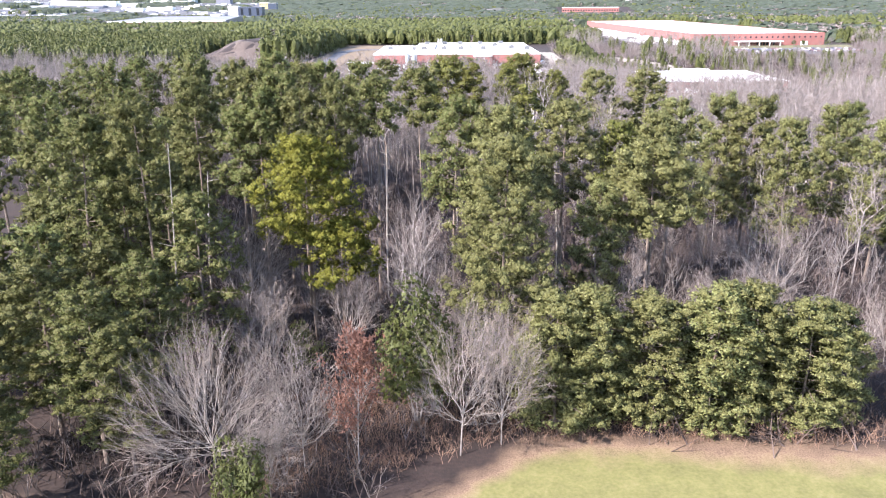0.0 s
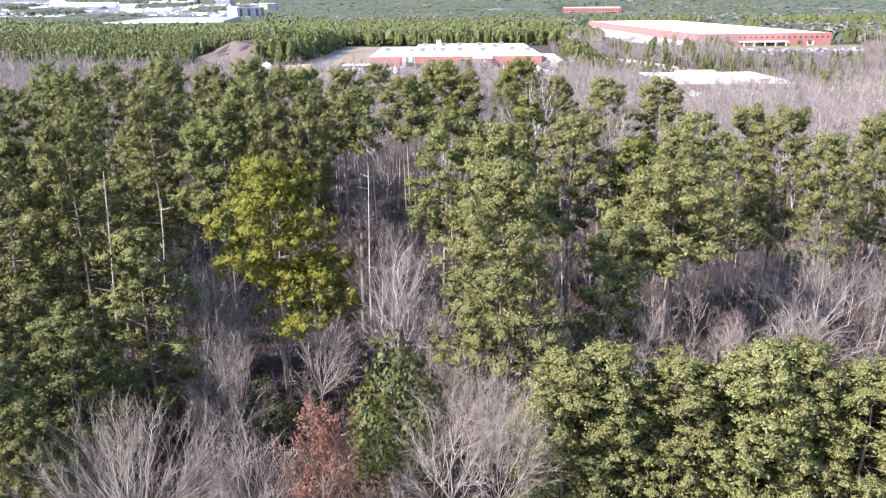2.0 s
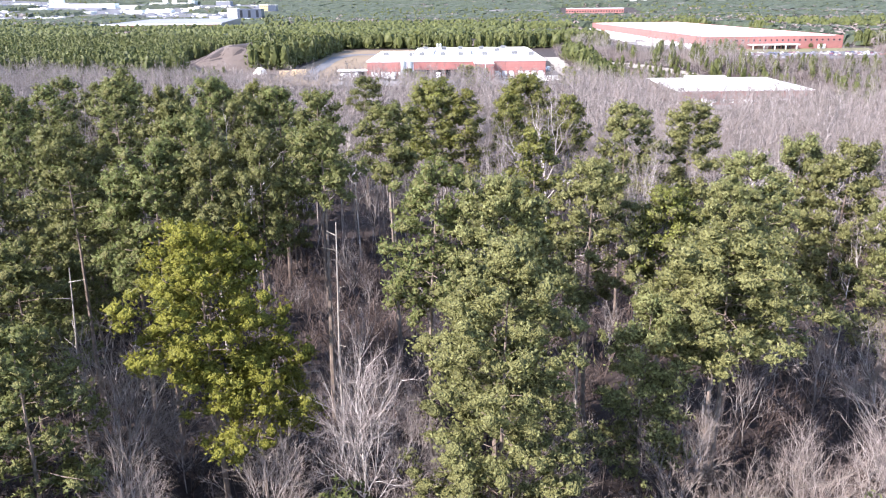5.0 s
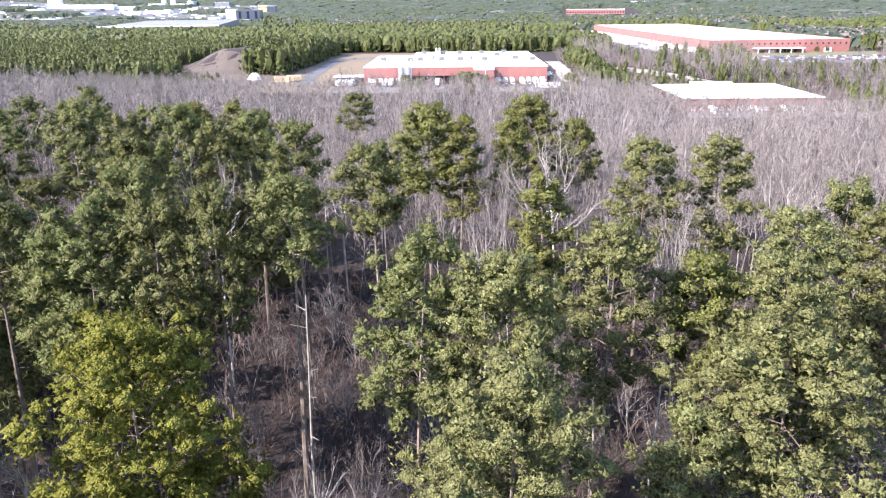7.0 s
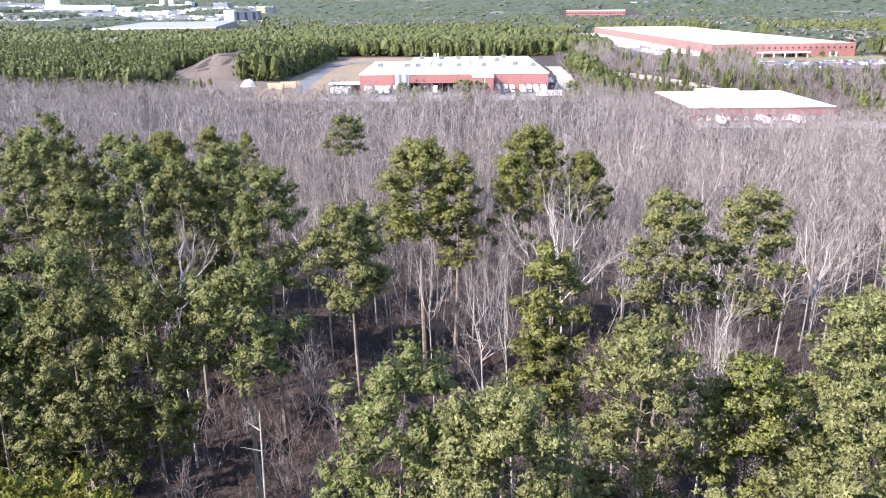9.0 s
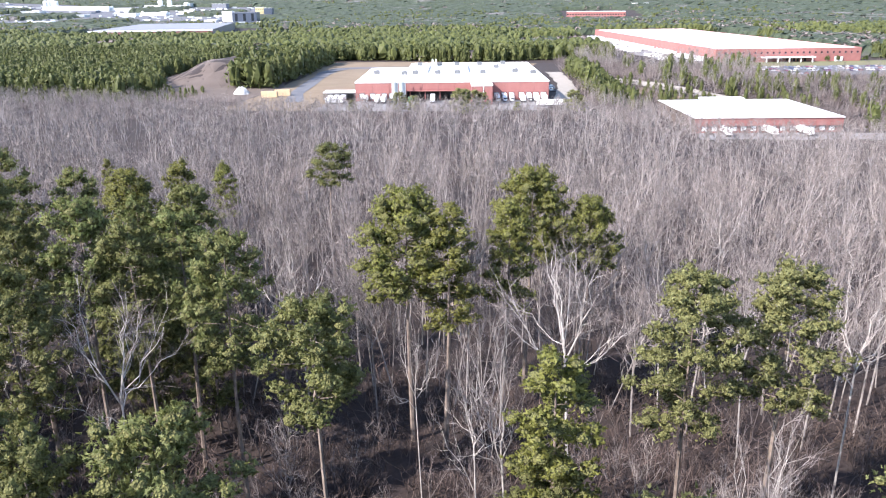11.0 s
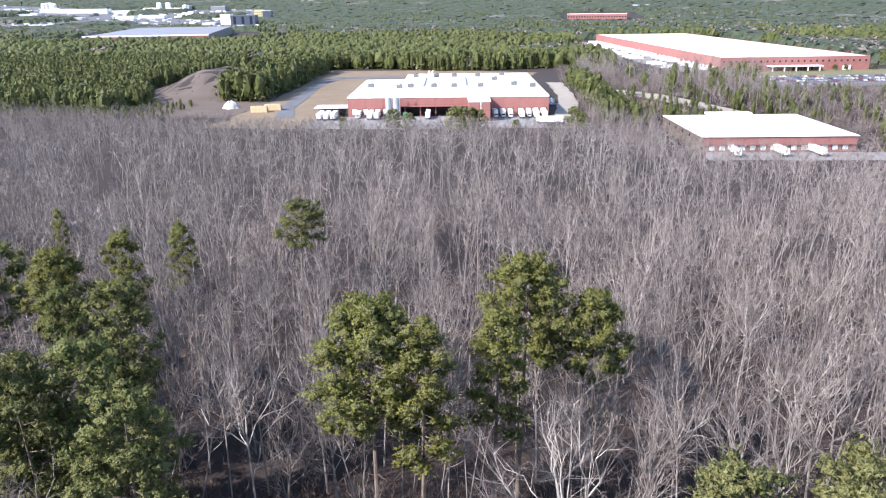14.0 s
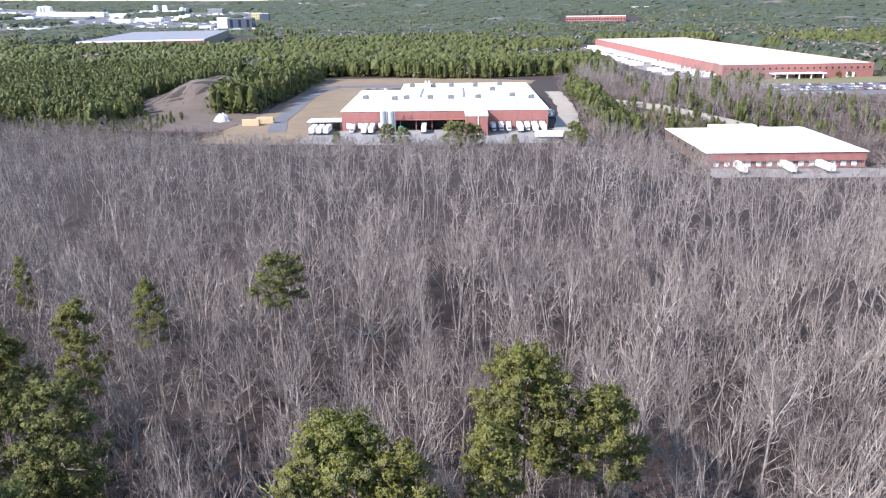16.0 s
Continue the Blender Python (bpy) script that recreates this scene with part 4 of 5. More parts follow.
bottom = [(x, y, z, min(h, 55 - 0.125 * (y - 51) - z + (8 if x < 84 else 0)) if x >= 60 else h, w) for x, y, z, h, w in bottom]
bottom += places(700, -430, -205, 505, 575, 6, 11, 5.5, lambda x, y: view(x, y) and y < 566 + 9 * math.sin(x / 17), r2)
bottom += places(200, 48, 84, 505, 610, 9, 16, 5.5, lambda x, y: x > 50, r2)
bottom += places(160, -215, -150, 505, 560, 3, 7, 6.0, lambda x, y: y < 548 and (x < -168 or y < 512), r2)
bottom = [p for p in bottom if p[3] > 3]
bottom = [(x, y, z, h * min(1.0, lumpy(x, y)), w) for x, y, z, h, w in bottom]
scatter("bottomland_woods", "dense grey leafless woods in the low ground", FAR_BARE, (M_BARK, M_TWIG), bottom, r2, 0.13)
thicket = places(2600, -90, 90, 60, 225, 3.5, 9, 4.3, lambda x, y: view(x, y) and (x < -8 or y > 84), r2)
scatter("understorey_thicket", "brown-grey leafless saplings under the taller trees", THICKET, (M_TWIG, M_TWIG), thicket, r2, 0.13)
print(len(middle), len(bottom), len(thicket), len(taken))


# brush under the trees
def brush_clump(seed):
    g = np.random.default_rng(seed)
    t = Shape()
    for k in range(11):
        p = np.array([*g.normal(0, 0.5, 2), -0.05])
        e = np.array([*g.normal(0, 0.45, 2), 1.0])
        b = p + e * g.uniform(0.5, 1.0)
        t.spike(p, b, 0.022)
        for j in range(2):
            s = p + (b - p) * g.uniform(0.3, 0.8)
            t.spike(s, s + (e + g.normal(0, 0.6, 3)) * 0.3, 0.014)
    v, f = t.arrays()
    return v, f, np.zeros(len(f), int)


BRUSH = [brush_clump(s) for s in range(300, 305)]
undergrowth = places(2600, -85, 80, 60, 190, 1.5, 4.5, 2.7, lambda x, y: view(x, y) and (x < -15 or y > 76), r2)
scatter("woodland_brush", "brown leafless brush covering the wood's floor", BRUSH, (M_BRUSH,), undergrowth, r2)
margin = places(2600, -24, 62, 62, 83, 0.5, 1.7, 0.95, lambda x, y: 74 + 0.05 * x < y or x < 2 and y > 75 + 0.55 * (x - 2), r2)
scatter("field_edge_brush", "reddish dry brush along the field's edge", BRUSH, (M_DRY_BRUSH,), margin, r2)

slope = places(1100, -340, 75, 462, 530, 2.0, 4.5, 3.8, lambda x, y: view(x, y) and (x < -165 or y < 503), r2)
scatter("yard_edge_brush", "grey-brown brush at the edge of the truck yard", BRUSH, (M_TWIG,), slope, r2)

# young pine plantation, the pine blocks by the yards, and mixed woods
def spire(seed, sides, radius):
    """A far conifer as an uneven, round-shouldered crown."""
    g = np.random.default_rng(seed)
    t = Shape()
    rings = []
    for z, w in ((0.12, 0.75), (0.45, 1.0), (0.82, 0.78)):
        turn = g.uniform(0, 6.28)
        rings += [(radius * w * g.uniform(0.72, 1.2) * math.cos(a + turn * 0.15), radius * w * g.uniform(0.72, 1.2) * math.sin(a + turn * 0.15), z + g.uniform(-0.07, 0.07)) for a in np.arange(sides) * 2 * np.pi / sides]
    faces = []
    for k in (0, sides):
        for i in range(sides):
            j = (i + 1) % sides
            faces += [(k + i, k + j, k + sides + j), (k + i, k + sides + j, k + sides + i)]
    faces += [(2 * sides + i, 2 * sides + (i + 1) % sides, 3 * sides) for i in range(sides)]
    t.add(rings + [(g.normal(0, 0.03), g.normal(0, 0.03), 1.0)], faces)
    v, f = t.arrays()
    return v, f, np.zeros(len(f), int)


def sprayed(seed):
    a, b = spire(seed, 5, 0.16), spare_pine(seed, 1.0, 0.06, 0.26, 44, 0.13)
    return np.concatenate([a[0], b[0]]), np.concatenate([a[1], b[1] + len(a[0])]), np.concatenate([a[2], b[2]])


CONES = [sprayed(s) for s in range(400, 408)]


def plantation(x, y):
    west = -0.75 * y - 40 < x < -238 - 0.1 * (y - 560) + 8 * math.sin(y / 31) and 566 + 9 * math.sin(x / 17) < y < 960
    return west and ((x + 233 + 0.12 * (y - 690)) / 44) ** 2 + ((y - 690) / 84) ** 2 > 1


stand = places(16000, -800, -200, 545, 960, 9, 15.5, 4.2, plantation, r2)
scatter("pine_plantation", "dense plantation of young green pines", CONES, (M_PINE_FAR, M_PINE_BARK), stand, r2)
block = places(700, -215, -160, 615, 840, 14, 22, 5.2, lambda x, y: x > -196 - 0.02 * (y - 615) and x < -166 - 0.03 * (y - 615), r2)
block += places(600, 42, 100, 570, 735, 11, 16, 4.6, lambda x, y: 46 + 0.06 * (735 - y) < x < 66 + 0.16 * (735 - y) - 14, r2)
scatter("yard_pines", "blocks of green pines beside the yards", CONES, (M_PINE_FAR, M_PINE_BARK), block, r2)
def road_gap(x, y):
    return abs(y - (678 - 0.85 * (x - 74))) < 11 and 40 < x < 175


def east_lot(x, y):
    return 200 < x < 330 and 690 < y < 1000 or 100 < x < 360 and 800 < y < 1420


low_pines = places(260, 60, 200, 585, 665, 5, 9, 6.0, lambda x, y: abs(y - (690 - 0.95 * (x - 66))) > 9 and y < 668, r2)
low_pines += places(200, 100, 420, 625, 850, 9, 15, 9.0, lambda x, y: view(x, y) and not road_gap(x, y) and not east_lot(x, y), r2)
low_pines += places(60, 190, 330, 470, 640, 9, 15, 9.0, lambda x, y: view(x, y), r2)
low_pines = [(x, y, z, min(h, max(3.0, 69 * (1 - (y - 115) / 595) + 2.5)) if x > 0.3 * y and 640 < y < 705 else h, w) for x, y, z, h, w in low_pines]
scatter("young_pines", "young pines on the slope behind the eastern warehouse", CONES, (M_PINE_FAR, M_PINE_BARK), low_pines, r2)


between = places(5000, 60, 480, 610, 860, 11, 22, 9.0, lambda x, y: view(x, y) and not road_gap(x, y) and not east_lot(x, y) and (x > 100 or y > 735), r2)
between = [(x, y, z, min(h, max(4.0, 69 * (1 - (y - 115) / 595) + 2.5)) if x > 0.3 * y and y < 705 else h, w) for x, y, z, h, w in between]
scatter("grey_woods", "grey leafless woods between the warehouses", FAR_BARE, (M_BARK, M_TWIG), between, r2, 0.13)
east_rim = places(800, 175, 420, 300, 640, 16, 24, 7.0, lambda x, y: view(x, y) and not east_yard(x, y), r2)
scatter("eastern_woods", "grey leafless woods beside the eastern warehouse", FAR_BARE, (M_BARK, M_TWIG), east_rim, r2, 0.13)


def open_ground(x, y):
    """Built-up or cleared ground far off."""
    return (east_lot(x, y) or -880 < x < -430 and 1330 < y < 1900 or 150 < x < 420 and 2380 < y < 2850
            or x < -0.33 * y + 60 and 2180 < y < 3150 and math.sin(x / 140 + y / 90) + math.sin(x / 57 - y / 130) > -0.75)


def wooded(x, y):
    if open_ground(x, y) or y < 862 + 14 * math.sin(x / 29) and x < 470 or x < -200 and y < 925:
        return False
    return not (-50 < x < 130 and 1850 < y < 1930)


def canopy():
    """The roof of the far woods: every knot of the sheet is one crown of uneven height."""
    k = np.arange(-0.78, 0.62, 0.0052)
    rows = 735 * 1.0066 ** np.arange(0, 291)
    gk, gy = np.meshgrid(k, rows)
    gx = gk * gy + r2.normal(0, 0.0016, gy.shape) * gy
    gy = gy * (1 + r2.normal(0, 0.002, gy.shape))
    tall = 6 + 5 * r2.uniform(0, 1, gy.shape) + 2 * np.sin(gx / 140) * np.sin(gy / 190)
    mask = np.array([[wooded(a, b) and wooded(a, b - 22) for a, b in zip(ra, rb)] for ra, rb in zip(gx, gy)])
    z = ground_z(gx, gy) + np.where(mask, tall * (1 + 0.3 * smooth_step(1500, 4000, gy)), 0.5)
    h, w = gy.shape
    i = (np.arange(h - 1)[:, None] * w + np.arange(w - 1)[None]).ravel()
    f = np.concatenate([np.stack([i, i + 1, i + w + 1], 1), np.stack([i, i + w + 1, i + w], 1)])
    m = mask.ravel()
    f = f[m[f].any(1)]
    tagged(new("distant_woods", mesh_of("distant_woods", np.stack([gx, gy, z], -1).reshape(-1, 3), f, M_CANOPY)), "distant pine and bare woods reaching the horizon", "woods", kind="stuff")


canopy()


SPIRES = [spire(s, 5, 0.3) for s in range(500, 508)]
DOMES = []
for _ in range(6):
    q = r2.normal(0, 1, (16, 3))
    q[:, 2] = np.abs(q[:, 2])
    q /= np.linalg.norm(q, axis=1)[:, None]
    v, f = blades(r2, q * (0.36, 0.36, 0.62) + (0, 0, 0.25), q * 1.5 + (0, 0, 0.6), 0.34, 0.12, 1)
    DOMES.append((v, f, np.zeros(len(f), int)))


def far_places(count, y0, y1, low, high, keep):
    out = []
    for _ in range(count):
        y = y0 * (y1 / y0) ** r2.uniform()
        x = r2.uniform(-0.76 * y - 20, 0.6 * y + 40)
        if keep(x, y):
            out.append((x, y, float(ground_z(x, y)), r2.uniform(low, high), r2.uniform(0.8, 1.3)))
    return out


def patchy(x, y):
    return noise.noise((x / 110, y / 170, 0.3)) - 0.18 * (x > 250) + 0.35 * (x < -150 and y < 1400)


conifers = far_places(13000, 855, 4200, 9, 15, lambda x, y: wooded(x, y) and patchy(x, y) > -0.16)
conifers += far_places(9000, 880, 1500, 11, 18, lambda x, y: wooded(x, y) and patchy(x, y) > -0.2)
scatter("far_pine_woods", "green pine woods behind the warehouses", SPIRES, (M_PINE_FAR,), conifers, r2)
rim = places(2600, -230, 480, 850, 905, 10, 18, 4.4, lambda x, y: wooded(x, y) and view(x, y), r2)
scatter("rim_pine_woods", "pines along the far edge of the yard", CONES, (M_PINE_FAR, M_PINE_BARK), rim, r2)
hardwoods = far_places(5200, 855, 4200, 10, 16, lambda x, y: wooded(x, y) and patchy(x, y) < -0.05)
scatter("far_bare_woods", "grey leafless woods in the distance", DOMES, (M_TWIG,), hardwoods, r2)
SCRUB = []
for _ in range(6):
    q = r2.normal(0, 1, (42, 3)) * (0.3, 0.3, 0.25) + (0, 0, 0.65)
    base = q * (0.5, 0.5, 0.0) + r2.normal(0, 0.12, (42, 3)) * (1, 1, 0.3)
    side = np.cross(q, r2.normal(0, 1, (42, 3)))
    side *= 0.016 / np.linalg.norm(side, axis=1)[:, None]
    v = np.stack([base + side, base - side, base + q], 1).reshape(-1, 3)
    SCRUB.append((v, np.arange(126).reshape(-1, 3), np.zeros(42, int)))
floor = places(5000, 46, 480, 500, 862, 4, 9, 5.0, lambda x, y: view(x, y) and not road_gap(x, y) and not east_lot(x, y) and not (76 < x < 181 and y < 596), r2)
floor += places(900, -430, -160, 500, 580, 2, 5, 4.5, lambda x, y: view(x, y) and (x < -205 or y < 545), r2)
scatter("grey_scrub", "grey-brown scrub filling the ground between the yards", SCRUB, (M_TWIG,), floor, r2)
scrub = places(500, -330, -205, 535, 600, 2, 5, 5.0, lambda x, y: view(x, y), r2)
scatter("yard_brush", "green and brown scrub before the plantation", CONES, (M_SHRUB, M_PINE_BARK), scrub, r2)

# ---- yards and roads ----
patch("truck_yard", [(-112, 503), (-60, 500), (45, 508), (48, 556), (24, 553), (-92, 546), (-114, 546)], M_CONCRETE, "pale worn concrete truck yard", "yard")
def strip(name, line, mat, label, category, lift):
    """A road laid along a line of (x, y, half width)."""
    p = np.array(line, float)
    s = np.linspace(0, len(p) - 1, 8 * len(p))
    p = np.column_stack([np.interp(s, np.arange(len(p)), p[:, k]) for k in range(3)])
    d = np.gradient(p[:, :2], axis=0)
    d /= np.linalg.norm(d, axis=1)[:, None]
    side = np.column_stack([-d[:, 1], d[:, 0]]) * (p[:, 2:] + 0.4 * np.sin(s * 5)[:, None])
    e = np.concatenate([p[:, :2] + side, p[:, :2] - side])
    n = len(p)
    i = np.arange(n - 1)
    f = np.concatenate([np.stack([i + n, i + n + 1, i + 1], 1), np.stack([i + n, i + 1, i], 1)])
    return tagged(new(name, mesh_of(name, np.column_stack([e, ground_z(e[:, 0], e[:, 1]) + lift]), f, mat)), label, category, kind="structure")


strip("driveway", [(-130, 540, 5), (-141, 585, 5), (-151, 682, 5), (-157, 745, 6), (-150, 782, 8), (-125, 786, 9), (-60, 790, 9)], M_ASPHALT, "grey asphalt driveway and car park", "road", 0.2)
patch("drive_verge", [(-160, 552), (-98, 545), (-100, 770), (-172, 812), (-166, 690)], M_TAN, "dry tan ground on both sides of the driveway", "grass", 0.04)
patch("side_road", [(26, 540), (44, 535), (46, 640), (42, 740), (30, 740), (34, 640)], M_GRAVEL, "pale gravel road beside the warehouse", "road", 0.1)
patch("back_lawn", [(-215, 770), (-120, 772), (10, 752), (25, 830), (-60, 862), (-210, 850)], M_TAN, "dry tan grass behind the warehouse", "grass", 0.05)
patch("side_lawn", [(-124, 558), (-96, 556), (-104, 660), (-112, 660)], M_TAN, "strip of dry tan grass beside the warehouse", "grass", 0.14)
patch("bare_earth", [(-225, 545), (-165, 540), (-160, 620), (-200, 780), (-290, 775), (-285, 640)], M_EARTH_AND_DIM_WALL, "bare brown earth round the spoil mound", "earth", 0.08)
patch("yard_earth", [(-166, 505), (-110, 500), (-108, 556), (-128, 562), (-162, 575)], M_TAN, "tan earth at the end of the truck yard", "earth", 0.07)
patch("access_road", [(60, 690), (75, 668), (145, 612), (170, 605), (150, 625), (82, 684)], M_GRAVEL, "pale road through the woods", "road", 0.1)
patch("access_verge", [(70, 668), (140, 606), (166, 598), (150, 590), (110, 612), (68, 650)], M_TAN, "dry tan verge of the road", "grass", 0.05)
patch("east_truck_yard", [(96, 472), (195, 474), (200, 495), (98, 492)], M_CONCRETE, "pale concrete dock yard", "yard", 0.1)
patch("east_car_park", [(196, 700), (330, 715), (335, 800), (186, 790)], M_ASPHALT, "asphalt car park with rows of cars", "car park", 0.1)
patch("east_lawn", [(170, 790), (186, 780), (345, 800), (350, 850), (180, 835)], M_GRASS, "green lawn before the large warehouse", "grass", 0.2)
patch("west_dock_yard", [(90, 1300), (150, 830), (186, 832), (135, 1330)], M_CONCRETE, "pale dock yard full of trailers", "yard", 0.1)


# ---- warehouses ----
def wall_run(parent, u0, u1, v, z0, z1, step, name="wall_panel", axis="u", out=-1, thick=0.35, mat=None):
    """A wall of tilt-up panels with joints between them."""
    n = max(1, round((u1 - u0) / step))
    w = (u1 - u0) / n
    if axis == "u":
        me = Shape().box(0.04, 0, z0, w - 0.04, thick, z1).mesh(name, mat or M_WALL)
    else:
        me = Shape().box(0, 0.04, z0, thick, w - 0.04, z1).mesh(name, mat or M_WALL)
    for i in range(n):
        p = (u0 + i * w, v, 0) if axis == "u" else (v, u0 + i * w, 0)
        part(name, me, None, parent, at=Matrix.Translation(p))


def dock_door(parent, u, v, w=2.8, h=3.2, z=1.2, out=-0.12):
    d = part("dock_door", Shape().box(u, v + out, z, u + w, v, z + h), M_WHITE, parent, "white roller dock door")
    f = Shape().box(u - 0.25, v + out * 1.8, z, u, v, z + h + 0.25).box(u + w, v + out * 1.8, z, u + w + 0.25, v, z + h + 0.25).box(u, v + out * 1.8, z + h, u + w, v, z + h + 0.25)
    part("door_seal", f, M_DARK, d)


def box_trailer(label="white box trailer parked at the dock", length=14.6):
    t = thing("trailer", label, "trailer", pose(0, 0, 0), "trailers of the yards")
    part("box", Shape().box(-1.3, 0, 1.15, 1.3, length, 4.05, 0.08), M_WHITE, t)
    part("chassis", Shape().box(-0.5, 0.4, 0.85, 0.5, length - 0.3, 1.15), M_GREY, t)
    for y in (1.6, 2.9):
        for x in (-1.0, 1.0):
            part("wheel", Shape().wheel(x, y, 0.5, 0.5, 0.5), M_TYRE, t)
    part("landing_gear", Shape().box(-0.9, length - 3.2, 0.0, -0.75, length - 3.0, 1.1).box(0.75, length - 3.2, 0.0, 0.9, length - 3.0, 1.1), M_GREY, t)
    part("rear_door", Shape().box(-1.22, -0.06, 1.25, -0.03, 0, 3.95).box(0.03, -0.06, 1.25, 1.22, 0, 3.95), M_WHITE, t)
    return t


def tractor_truck():
    t = thing("truck", "white lorry with a box body at the dock", "truck", pose(0, 0, 0), "trailers of the yards")
    part("box", Shape().box(-1.25, 2.6, 1.0, 1.25, 9.8, 3.8, 0.06), M_WHITE, t)
    cab = part("cab", Shape().box(-1.15, 0.2, 0.5, 1.15, 2.5, 2.7, 0.25), M_WHITE, t)
    part("windscreen", Shape().box(-0.95, 0.12, 1.6, 0.95, 0.2, 2.35), M_GLASS, cab)
    part("bumper", Shape().box(-1.1, 0.02, 0.35, 1.1, 0.22, 0.7), M_GREY, cab)
    for y in (1.3, 8.0):
        for x in (-0.95, 0.95):
            part("wheel", Shape().wheel(x, y, 0.48, 0.48, 0.4), M_TYRE, t)
    return t


def parked_car():
    c = thing("car", "car parked in a row", "car", pose(0, 0, 0), "parked cars")
    s = Shape()
    side = [(-2.2, 0.35), (2.2, 0.35), (2.25, 0.8), (1.5, 0.92), (0.9, 1.4), (-0.9, 1.45), (-1.7, 0.95), (-2.25, 0.85)]
    v = [(x, y, z) for x in (-0.88, 0.88) for y, z in side]
    s.add(v, [(i, (i + 1) % 8, 8 + (i + 1) % 8, 8 + i) for i in range(8)])
    for o in (0, 8):
        s.add(v, [(o, o + 1, o + 2), (o, o + 2, o + 3), (o, o + 3, o + 6), (o, o + 6, o + 7), (o + 3, o + 4, o + 5), (o + 3, o + 5, o + 6)])
    part("body", s, M_CAR, c)
    part("window_band", Shape().box(-0.9, -1.3, 0.98, 0.9, 1.2, 1.3), M_GLASS, c)
    for y in (-1.35, 1.35):
        for x in (-0.8, 0.8):
            part("wheel", Shape().wheel(x, y, 0.32, 0.32, 0.22), M_TYRE, c)
    return c


def rooftop_unit():
    u = thing("rooftop_unit", "grey air-conditioning unit on the white roof", "air conditioner", pose(0, 0, 0), "units on the roof")
    part("casing", Shape().box(-1.9, -1.6, 0.25, 1.9, 1.6, 2.5, 0.08), M_GREY, u)
    part("curb", Shape().box(-1.7, -1.4, 0, 1.7, 1.4, 0.25), M_WHITE, u)
    part("fan", Shape().cylinder(0.6, 0, 2.5, 2.75, 0.6, 10), M_DARK, u)
    return u


def at_frame(fr, u, v, z, turn=0.0):
    return fr @ pose(u, v, z, 0, 0, turn)


WEST = pose(-93.4, 546, 0, 0, 0, 4.0)
west = thing("warehouse", "long brick-red warehouse with a white flat roof", "warehouse", WEST)
H1, TOP = 11.0, [(0, 0), (70, 0), (70, -23), (82, -23), (82, 0), (117, 0), (117, 146), (27, 146), (27, 104), (0, 104)]
part("roof", Shape().add([(0, 0, H1), (117, 0, H1), (117, 104, H1), (0, 104, H1)], [(0, 1, 2, 3)]).add([(27, 104, H1), (117, 104, H1), (117, 146, H1), (27, 146, H1)], [(0, 1, 2, 3)])
     .add([(70, -23, H1), (82, -23, H1), (82, 0, H1), (70, 0, H1)], [(0, 1, 2, 3)]), M_ROOF, west, "white flat roof membrane")
cop = Shape()
for (ax, ay), (bx, by) in zip(TOP, TOP[1:] + TOP[:1]):
    cop.box(min(ax, bx) - 0.3, min(ay, by) - 0.3, H1 - 0.35, max(ax, bx) + 0.3, max(ay, by) + 0.3, H1 + 0.3)
part("coping", cop, M_ROOF, west)
wall_run(west, 0, 31, 0, 0, H1 - 0.36, 10.3)
wall_run(west, 31, 70, 0, 6.0, H1 - 0.36, 9.75)
wall_run(west, 82, 117, 0, 0, H1 - 0.36, 8.75)
wall_run(west, 70, 82, -23, 0, H1 - 0.36, 6)
wall_run(west, -23, 0, 70, 0, H1 - 0.36, 7.7, axis="v")
wall_run(west, -23, 0, 81.65, 0, H1 - 0.36, 7.7, axis="v")
wall_run(west, 0, 146, 116.65, 0, H1 - 0.36, 9.7, axis="v")
wall_run(west, 0, 104, 0, 0, H1 - 0.36, 9.4, axis="v")
wall_run(west, 27, 117, 145.6, 0, H1 - 0.36, 9)
# near-black colour stands in for the shade inside the recess
part("recess_wall", Shape().box(31, 9, 0, 70, 9.4, 6.0), M_DARK, west, "wall inside the loading recess, its shade painted near-black")
part("canopy", Shape().box(31, -1.8, 5.7, 70, 0, 6.0), M_WALL, west)
for k in range(5):
    part("column", Shape().box(33 + 9 * k, -0.2, 0, 33.5 + 9 * k, 0.3, 5.7), M_WALL, west)
for u in (2.5, 9, 16, 20.5, 84, 88.5, 93, 99, 103.5, 108, 112.5):
    dock_door(west, u, -0.01)
part("downpipe", Shape().box(76.6, -23.3, 0, 77.0, -23.0, 10.6), M_WHITE, west)
for u in (72.5, 78.5):
    part("door", Shape().box(u, -23.12, 0, u + 2.0, -23, 2.6), M_GREY, west)
lean = thing("lean_to", "white-roofed open shed at the warehouse's end", "shed", WEST)
part("roof", Shape().box(-20, 0.5, 4.9, -0.4, 14, 5.3), M_ROOF, lean)
part("back_wall", Shape().box(-20, 13.6, 0, -0.4, 13.9, 4.9), M_GREY, lean)
for k in range(5):
    part("post", Shape().box(-19.8 + 4.7 * k, 0.7, 0, -19.5 + 4.7 * k, 1.0, 4.9), M_GREY, lean)
unit = rooftop_unit()
spots = [(u, v) for u in (34, 49, 62, 79) for v in (52, 122)] + [(8, 55), (27, 48), (101, 60), (90, 95), (112, 48), (97, 130)]
for i, (u, v) in enumerate(spots):
    m = at_frame(WEST, u, v, H1)
    if i == 0:
        unit.matrix_basis = m
    else:
        copy_thing(unit, m)
